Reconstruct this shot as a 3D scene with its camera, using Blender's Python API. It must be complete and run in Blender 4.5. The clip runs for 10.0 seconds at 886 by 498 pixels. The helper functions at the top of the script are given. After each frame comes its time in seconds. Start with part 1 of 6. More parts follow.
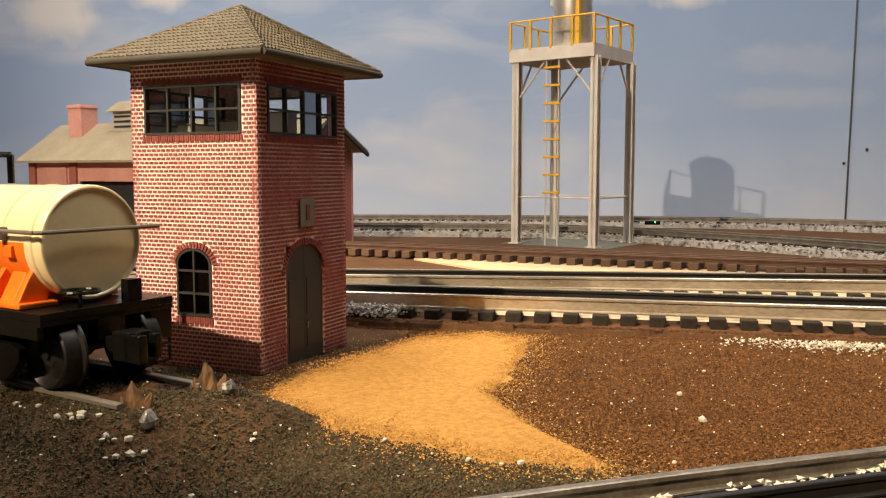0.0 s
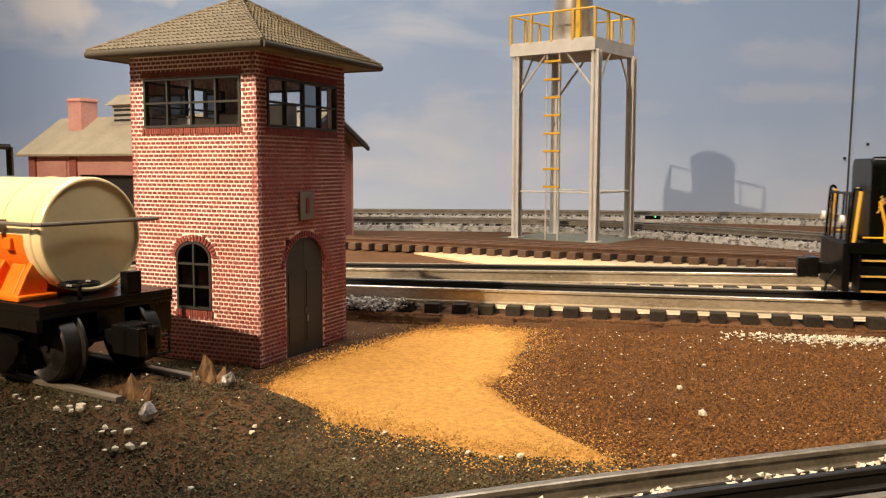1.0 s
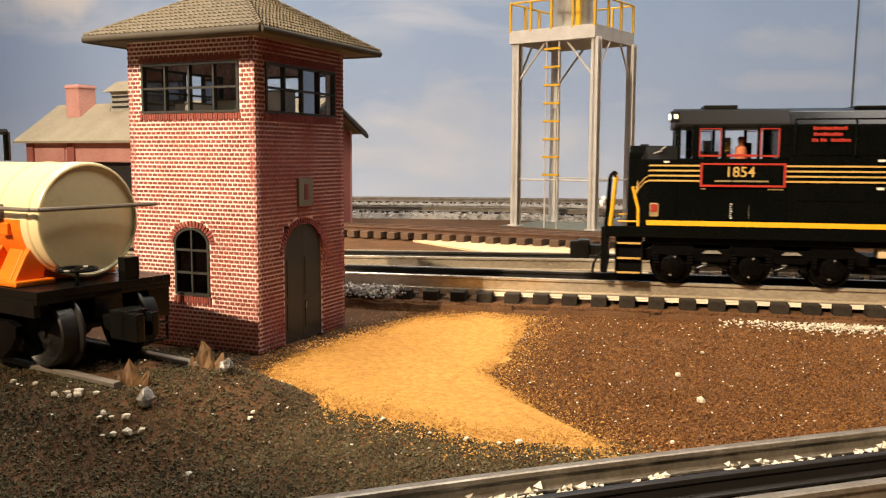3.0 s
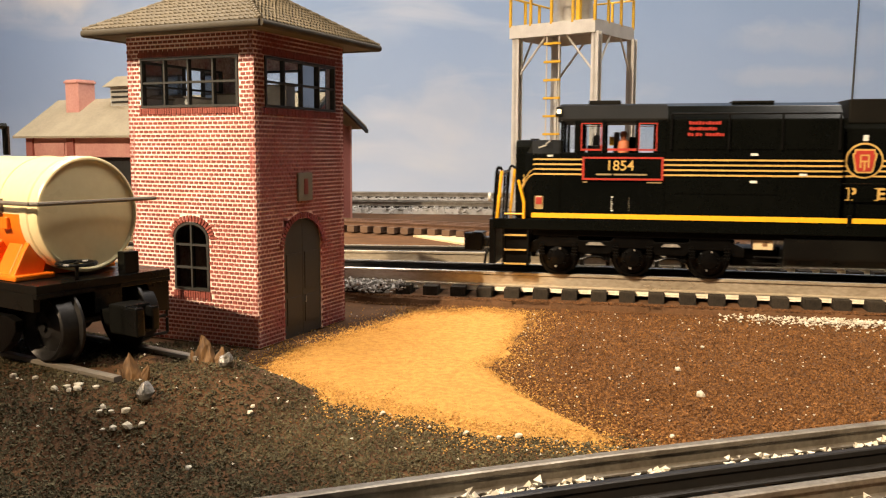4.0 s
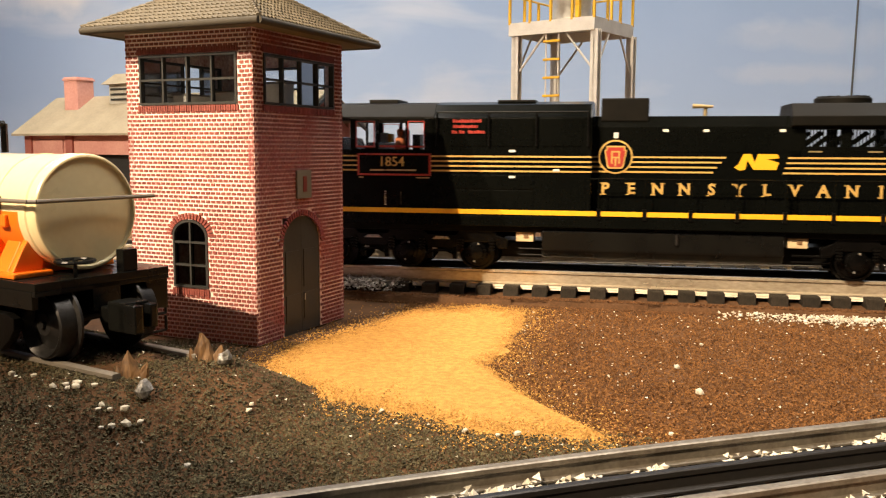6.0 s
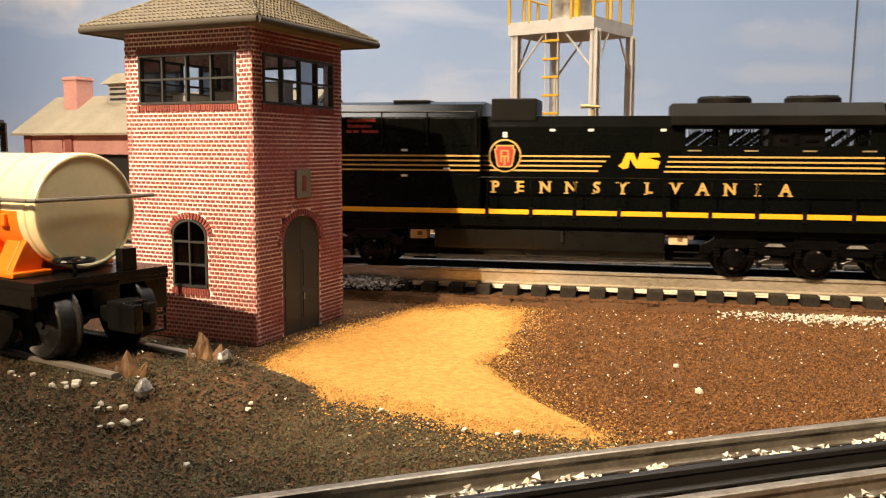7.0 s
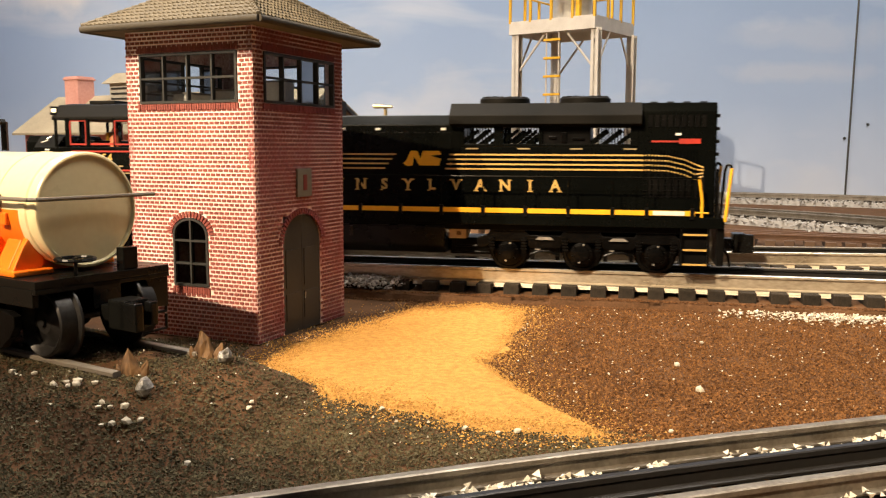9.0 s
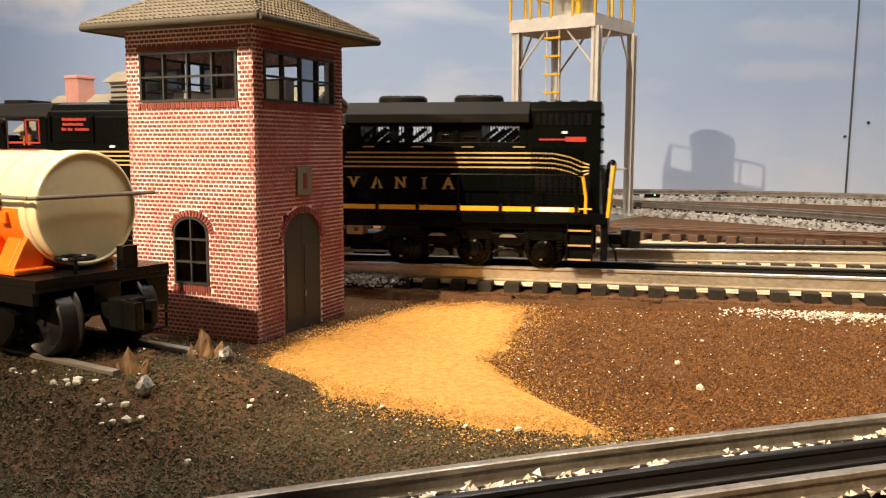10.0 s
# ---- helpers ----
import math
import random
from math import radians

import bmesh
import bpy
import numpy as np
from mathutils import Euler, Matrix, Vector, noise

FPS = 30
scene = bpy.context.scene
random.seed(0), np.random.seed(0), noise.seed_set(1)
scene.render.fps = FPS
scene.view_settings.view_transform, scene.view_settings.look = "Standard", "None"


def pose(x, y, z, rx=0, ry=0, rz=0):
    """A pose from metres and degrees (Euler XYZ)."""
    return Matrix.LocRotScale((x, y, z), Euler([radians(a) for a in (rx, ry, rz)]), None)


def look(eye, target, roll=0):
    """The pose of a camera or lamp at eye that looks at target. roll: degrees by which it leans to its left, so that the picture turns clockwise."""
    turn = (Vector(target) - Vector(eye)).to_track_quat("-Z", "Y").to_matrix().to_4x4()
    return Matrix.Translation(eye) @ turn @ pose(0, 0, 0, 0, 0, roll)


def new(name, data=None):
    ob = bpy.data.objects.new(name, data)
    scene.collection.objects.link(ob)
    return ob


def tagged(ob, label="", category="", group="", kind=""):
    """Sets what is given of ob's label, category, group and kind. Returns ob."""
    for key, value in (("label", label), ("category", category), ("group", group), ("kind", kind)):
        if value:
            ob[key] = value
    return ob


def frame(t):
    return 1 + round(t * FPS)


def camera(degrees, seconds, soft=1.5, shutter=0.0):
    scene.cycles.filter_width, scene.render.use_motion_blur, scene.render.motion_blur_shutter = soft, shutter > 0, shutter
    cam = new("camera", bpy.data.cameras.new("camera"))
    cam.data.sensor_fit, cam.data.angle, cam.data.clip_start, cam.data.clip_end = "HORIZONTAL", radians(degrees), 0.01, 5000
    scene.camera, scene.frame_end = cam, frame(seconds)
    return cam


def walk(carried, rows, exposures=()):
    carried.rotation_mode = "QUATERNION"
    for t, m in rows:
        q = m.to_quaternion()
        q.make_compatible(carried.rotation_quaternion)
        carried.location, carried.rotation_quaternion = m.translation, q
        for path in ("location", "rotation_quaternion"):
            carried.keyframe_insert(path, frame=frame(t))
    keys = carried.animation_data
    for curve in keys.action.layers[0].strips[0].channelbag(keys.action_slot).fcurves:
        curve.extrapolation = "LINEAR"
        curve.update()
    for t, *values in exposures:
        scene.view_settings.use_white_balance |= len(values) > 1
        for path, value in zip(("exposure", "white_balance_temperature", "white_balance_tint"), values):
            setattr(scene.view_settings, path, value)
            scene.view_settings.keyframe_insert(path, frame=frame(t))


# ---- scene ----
CAMERA_ROWS = [  # seconds, eye, yaw, pitch, roll in degrees
    (0, (0.00000, 0.00000, 0.09100), 0.000, -5.048, 0.000),
    (0.5, (0.00031, 0.00021, 0.09052), -0.054, -5.127, 0.037),
    (1, (0.00008, 0.00057, 0.09036), -0.014, -5.398, 0.089),
    (1.5, (0.00005, 0.00076, 0.08999), 0.011, -5.614, 0.154),
    (2, (-0.00006, 0.00103, 0.08970), 0.042, -5.841, 0.241),
    (2.5, (0.00002, 0.00113, 0.08968), 0.061, -5.969, 0.246),
    (4, (0.00017, 0.00148, 0.08907), 0.069, -6.448, 0.221),
    (4.5, (0.00014, 0.00146, 0.08905), 0.059, -6.458, 0.230),
    (5, (0.00009, 0.00142, 0.08891), 0.064, -6.471, 0.252),
    (5.5, (0.00021, 0.00172, 0.08905), 0.092, -6.565, 0.235),
    (7, (0.00031, 0.00174, 0.08882), 0.155, -6.611, 0.228),
    (7.5, (0.00028, 0.00163, 0.08875), 0.149, -6.592, 0.196),
    (8, (0.00049, 0.00155, 0.08854), 0.116, -6.599, 0.172),
    (8.5, (0.00036, 0.00167, 0.08856), 0.098, -6.619, 0.214),
    (9, (0.00057, 0.00156, 0.08850), 0.063, -6.645, 0.168),
    (9.5, (0.00055, 0.00169, 0.08840), 0.056, -6.696, 0.156),
    (10, (0.00064, 0.00170, 0.08845), 0.036, -6.746, 0.133),
]
LENS = 53.64
cam = camera(LENS, 10.0, soft=1.2, shutter=0.5)


def camera_pose(eye, yaw, pitch, roll):
    a, b = radians(yaw), radians(pitch)
    ahead = Vector((math.sin(a) * math.cos(b), math.cos(a) * math.cos(b), math.sin(b)))
    return look(eye, Vector(eye) + ahead, roll)


walk(cam, [(t, camera_pose(eye, yaw, pitch, roll)) for t, eye, yaw, pitch, roll in CAMERA_ROWS],
     exposures=[(0, 0.08), (1, 0.14), (2.5, 0.27), (4.5, 0.45), (5.5, 0.50), (7.5, 0.56), (9, 0.50), (10, 0.47)])

# ---- world, sun and lamps ----
SUN_AZ, SUN_EL = 35.5, 40.3          # the light travels towards this azimuth (from +y to +x), falling at this slope
SUN_H = Vector((math.sin(radians(SUN_AZ)), math.cos(radians(SUN_AZ)), 0))
SUN_SIDE = Vector((SUN_H.y, -SUN_H.x, 0))
world = bpy.data.worlds.new("world")
scene.world = world
world.use_nodes = True
wn = world.node_tree
sky = wn.nodes.new("ShaderNodeTexSky")
sky.sky_type, sky.sun_disc = "NISHITA", False
sky.sun_elevation, sky.sun_rotation = radians(SUN_EL), radians(SUN_AZ + 180)
wn.links.new(sky.outputs[0], wn.nodes["Background"].inputs[0])
wn.nodes["Background"].inputs[1].default_value = 0.10
sun_data = bpy.data.lights.new("sun", "SUN")
sun_data.energy, sun_data.angle, sun_data.color = 5.2, radians(0.8), (1.0, 0.765, 0.50)
sun = new("sun", sun_data)
sun.matrix_world = look(Vector((0, 0, 0)) - SUN_H * 3 + Vector((0, 0, 3 * math.tan(radians(SUN_EL)))), (0, 0, 0))

ROOM_TOP = 1.90
LAMPS = ((-0.60, 0.70), (0.75, 0.70))
for lx, ly in LAMPS:
    ld = bpy.data.lights.new("ceiling_lamp", "AREA")
    ld.shape, ld.size, ld.size_y, ld.energy, ld.color = "RECTANGLE", 0.30, 1.2, 26.5 if lx < 0 else 20.0, (1.0, 0.905, 0.80)
    lo = new("ceiling_lamp", ld)
    lo.matrix_world = look((lx, ly, ROOM_TOP - 0.06), (lx, ly + 0.0001, 0))

# a narrow spotlight on the wall behind, aimed at the back of the layout
SPOT_AT, SPOT_TO = Vector((-1.14, -0.774, 1.16)), Vector((0.18, 1.42, 0.22))
spot_data = bpy.data.lights.new("spot_lamp", "SPOT")
spot_data.energy, spot_data.spot_size, spot_data.spot_blend, spot_data.shadow_soft_size, spot_data.color = 165.0, radians(44), 0.7, 0.012, (1.0, 0.80, 0.58)
spot = new("spot_lamp", spot_data)
spot.matrix_world = look(SPOT_AT, SPOT_TO)

# ---- materials ----


def material(name, base, second=None, scale=60.0, rough=0.6, metal=0.0, bump=0.15, fine=600.0, spread=0.5, island=0.0,
             objects=0.0, coat=0.0, stretch=(1, 1, 1), spec=0.5, bump_size=0.0006):
    """Two-tone procedural surface: slow blotches, fine grain, slight relief and uneven gloss."""
    m = bpy.data.materials.new(name)
    m.use_nodes = True
    t = m.node_tree
    n, l = t.nodes, t.links
    p = n["Principled BSDF"]
    second = second or tuple(c * 0.72 for c in base)
    co = n.new("ShaderNodeTexCoord")
    mp = n.new("ShaderNodeMapping")
    mp.inputs["Scale"].default_value = stretch
    l.new(co.outputs["Object"], mp.inputs[0])
    slow = n.new("ShaderNodeTexNoise")
    slow.inputs["Scale"].default_value, slow.inputs["Detail"].default_value = scale, 5
    l.new(mp.outputs[0], slow.inputs["Vector"])
    quick = n.new("ShaderNodeTexNoise")
    quick.inputs["Scale"].default_value, quick.inputs["Detail"].default_value = fine, 3
    l.new(mp.outputs[0], quick.inputs["Vector"])
    add = n.new("ShaderNodeMath")
    add.operation = "MULTIPLY_ADD"
    l.new(quick.outputs["Fac"], add.inputs[0])
    add.inputs[1].default_value = 0.6
    l.new(slow.outputs["Fac"], add.inputs[2])
    ramp = n.new("ShaderNodeMapRange")
    ramp.inputs["From Min"].default_value, ramp.inputs["From Max"].default_value = 0.8 - spread / 2, 0.8 + spread / 2
    l.new(add.outputs[0], ramp.inputs["Value"])
    fac = ramp.outputs[0]
    if island or objects:
        rnd = n.new("ShaderNodeNewGeometry").outputs["Random Per Island"] if island else n.new("ShaderNodeObjectInfo").outputs["Random"]
        k = n.new("ShaderNodeMath")
        k.operation = "MULTIPLY_ADD"
        l.new(rnd, k.inputs[0])
        k.inputs[1].default_value = island or objects
        j = n.new("ShaderNodeMath")
        j.operation = "MULTIPLY"
        l.new(fac, j.inputs[0])
        j.inputs[1].default_value = 1 - (island or objects)
        l.new(j.outputs[0], k.inputs[2])
        fac = k.outputs[0]
    mix = n.new("ShaderNodeMix")
    mix.data_type = "RGBA"
    l.new(fac, mix.inputs[0])
    mix.inputs[6].default_value, mix.inputs[7].default_value = (*base, 1), (*second, 1)
    l.new(mix.outputs[2], p.inputs["Base Color"])
    rr = n.new("ShaderNodeMapRange")
    l.new(slow.outputs["Fac"], rr.inputs["Value"])
    rr.inputs["To Min"].default_value, rr.inputs["To Max"].default_value = max(0.03, rough - 0.12), min(1, rough + 0.12)
    l.new(rr.outputs[0], p.inputs["Roughness"])
    p.inputs["Metallic"].default_value = metal
    p.inputs["Specular IOR Level"].default_value = spec
    p.inputs["Coat Weight"].default_value = coat
    if bump:
        b = n.new("ShaderNodeBump")
        b.inputs["Strength"].default_value, b.inputs["Distance"].default_value = bump, bump_size
        l.new(add.outputs[0], b.inputs["Height"])
        l.new(b.outputs[0], p.inputs["Normal"])
    return m


def glowing(name, colour, strength):
    m = bpy.data.materials.new(name)
    m.use_nodes = True
    p = m.node_tree.nodes["Principled BSDF"]
    p.inputs["Base Color"].default_value = (*colour, 1)
    p.inputs["Emission Color"].default_value, p.inputs["Emission Strength"].default_value = (*colour, 1), strength
    return m


def glass(name, tint=(0.9, 0.92, 0.93), see=0.85):
    m = bpy.data.materials.new(name)
    m.use_nodes = True
    t = m.node_tree
    n, l = t.nodes, t.links
    out = n["Material Output"]
    clear, shine, mix = n.new("ShaderNodeBsdfTransparent"), n.new("ShaderNodeBsdfGlossy"), n.new("ShaderNodeMixShader")
    clear.inputs[0].default_value = (*[c * see for c in tint], 1)
    shine.inputs["Roughness"].default_value = 0.08
    fres = n.new("ShaderNodeFresnel")
    fres.inputs[0].default_value = 1.5
    l.new(fres.outputs[0], mix.inputs[0])
    l.new(clear.outputs[0], mix.inputs[1])
    l.new(shine.outputs[0], mix.inputs[2])
    l.new(mix.outputs[0], out.inputs[0])
    return m


def backdrop_paint():
    """Hand-painted sky: blue-grey above, paler and whiter low down, with soft brushed clouds."""
    m = bpy.data.materials.new("painted_sky")
    m.use_nodes = True
    t = m.node_tree
    n, l = t.nodes, t.links
    p = n["Principled BSDF"]
    p.inputs["Roughness"].default_value = 0.75
    co = n.new("ShaderNodeTexCoord")
    sep = n.new("ShaderNodeSeparateXYZ")
    l.new(co.outputs["Object"], sep.inputs[0])
    warp = n.new("ShaderNodeTexNoise")
    warp.inputs["Scale"].default_value, warp.inputs["Detail"].default_value = 4.0, 4
    l.new(co.outputs["Object"], warp.inputs["Vector"])
    hgt = n.new("ShaderNodeMath")
    hgt.operation = "MULTIPLY_ADD"
    l.new(warp.outputs["Fac"], hgt.inputs[0])
    hgt.inputs[1].default_value = 0.16
    l.new(sep.outputs["Z"], hgt.inputs[2])
    ramp = n.new("ShaderNodeValToRGB")
    e = ramp.color_ramp.elements
    e[0].position, e[0].color = 0.06, (0.50, 0.57, 0.70, 1)
    e[1].position, e[1].color = 0.55, (0.19, 0.28, 0.45, 1)
    mid = e.new(0.26)
    mid.color = (0.30, 0.39, 0.56, 1)
    l.new(hgt.outputs[0], ramp.inputs[0])
    mp = n.new("ShaderNodeMapping")
    mp.inputs["Scale"].default_value = (3.2, 1, 9.0)
    l.new(co.outputs["Object"], mp.inputs[0])
    brush = n.new("ShaderNodeTexNoise")
    brush.inputs["Scale"].default_value, brush.inputs["Detail"].default_value, brush.inputs["Distortion"].default_value = 1.0, 4, 0.5
    l.new(mp.outputs[0], brush.inputs["Vector"])
    bf = n.new("ShaderNodeMapRange")
    bf.inputs["From Min"].default_value, bf.inputs["From Max"].default_value = 0.50, 0.78
    bf.inputs["To Max"].default_value = 0.55
    l.new(brush.outputs["Fac"], bf.inputs["Value"])
    mix = n.new("ShaderNodeMix")
    mix.data_type = "RGBA"
    l.new(bf.outputs[0], mix.inputs[0])
    l.new(ramp.outputs[0], mix.inputs[6])
    mix.inputs[7].default_value = (0.62, 0.62, 0.64, 1)
    last = mix.outputs[2]
    # a few round painted clouds: x, z, half width, half height
    for cx, cz, wx, wz, strength in ((-0.70, 0.375, 0.085, 0.060, 0.75), (-0.51, 0.410, 0.075, 0.035, 0.7), (-0.86, 0.290, 0.06, 0.05, 0.7),
                                     (0.44, 0.405, 0.065, 0.030, 0.75), (0.02, 0.16, 0.14, 0.07, 0.22), (0.62, 0.225, 0.16, 0.02, 0.18), (0.66, 0.29, 0.2, 0.03, 0.14)):
        v = n.new("ShaderNodeVectorMath")
        v.operation = "SUBTRACT"
        l.new(co.outputs["Object"], v.inputs[0])
        v.inputs[1].default_value = (cx, 0, cz)
        w = n.new("ShaderNodeVectorMath")
        w.operation = "MULTIPLY"
        l.new(v.outputs[0], w.inputs[0])
        w.inputs[1].default_value = (1 / wx, 0, 1 / wz)
        ln = n.new("ShaderNodeVectorMath")
        ln.operation = "LENGTH"
        l.new(w.outputs[0], ln.inputs[0])
        puff = n.new("ShaderNodeTexNoise")
        puff.inputs["Scale"].default_value, puff.inputs["Detail"].default_value = 16.0, 5
        l.new(co.outputs["Object"], puff.inputs["Vector"])
        s = n.new("ShaderNodeMath")
        s.operation = "MULTIPLY_ADD"
        l.new(puff.outputs["Fac"], s.inputs[0])
        s.inputs[1].default_value = -1.5
        l.new(ln.outputs["Value"], s.inputs[2])
        r = n.new("ShaderNodeMapRange")
        r.inputs["From Min"].default_value, r.inputs["From Max"].default_value = 0.30, -0.35
        r.inputs["To Min"].default_value, r.inputs["To Max"].default_value = 0, strength
        l.new(s.outputs[0], r.inputs["Value"])
        mx = n.new("ShaderNodeMix")
        mx.data_type = "RGBA"
        l.new(r.outputs[0], mx.inputs[0])
        l.new(last, mx.inputs[6])
        mx.inputs[7].default_value = (0.66, 0.63, 0.60, 1)
        last = mx.outputs[2]
    l.new(last, p.inputs["Base Color"])
    return m


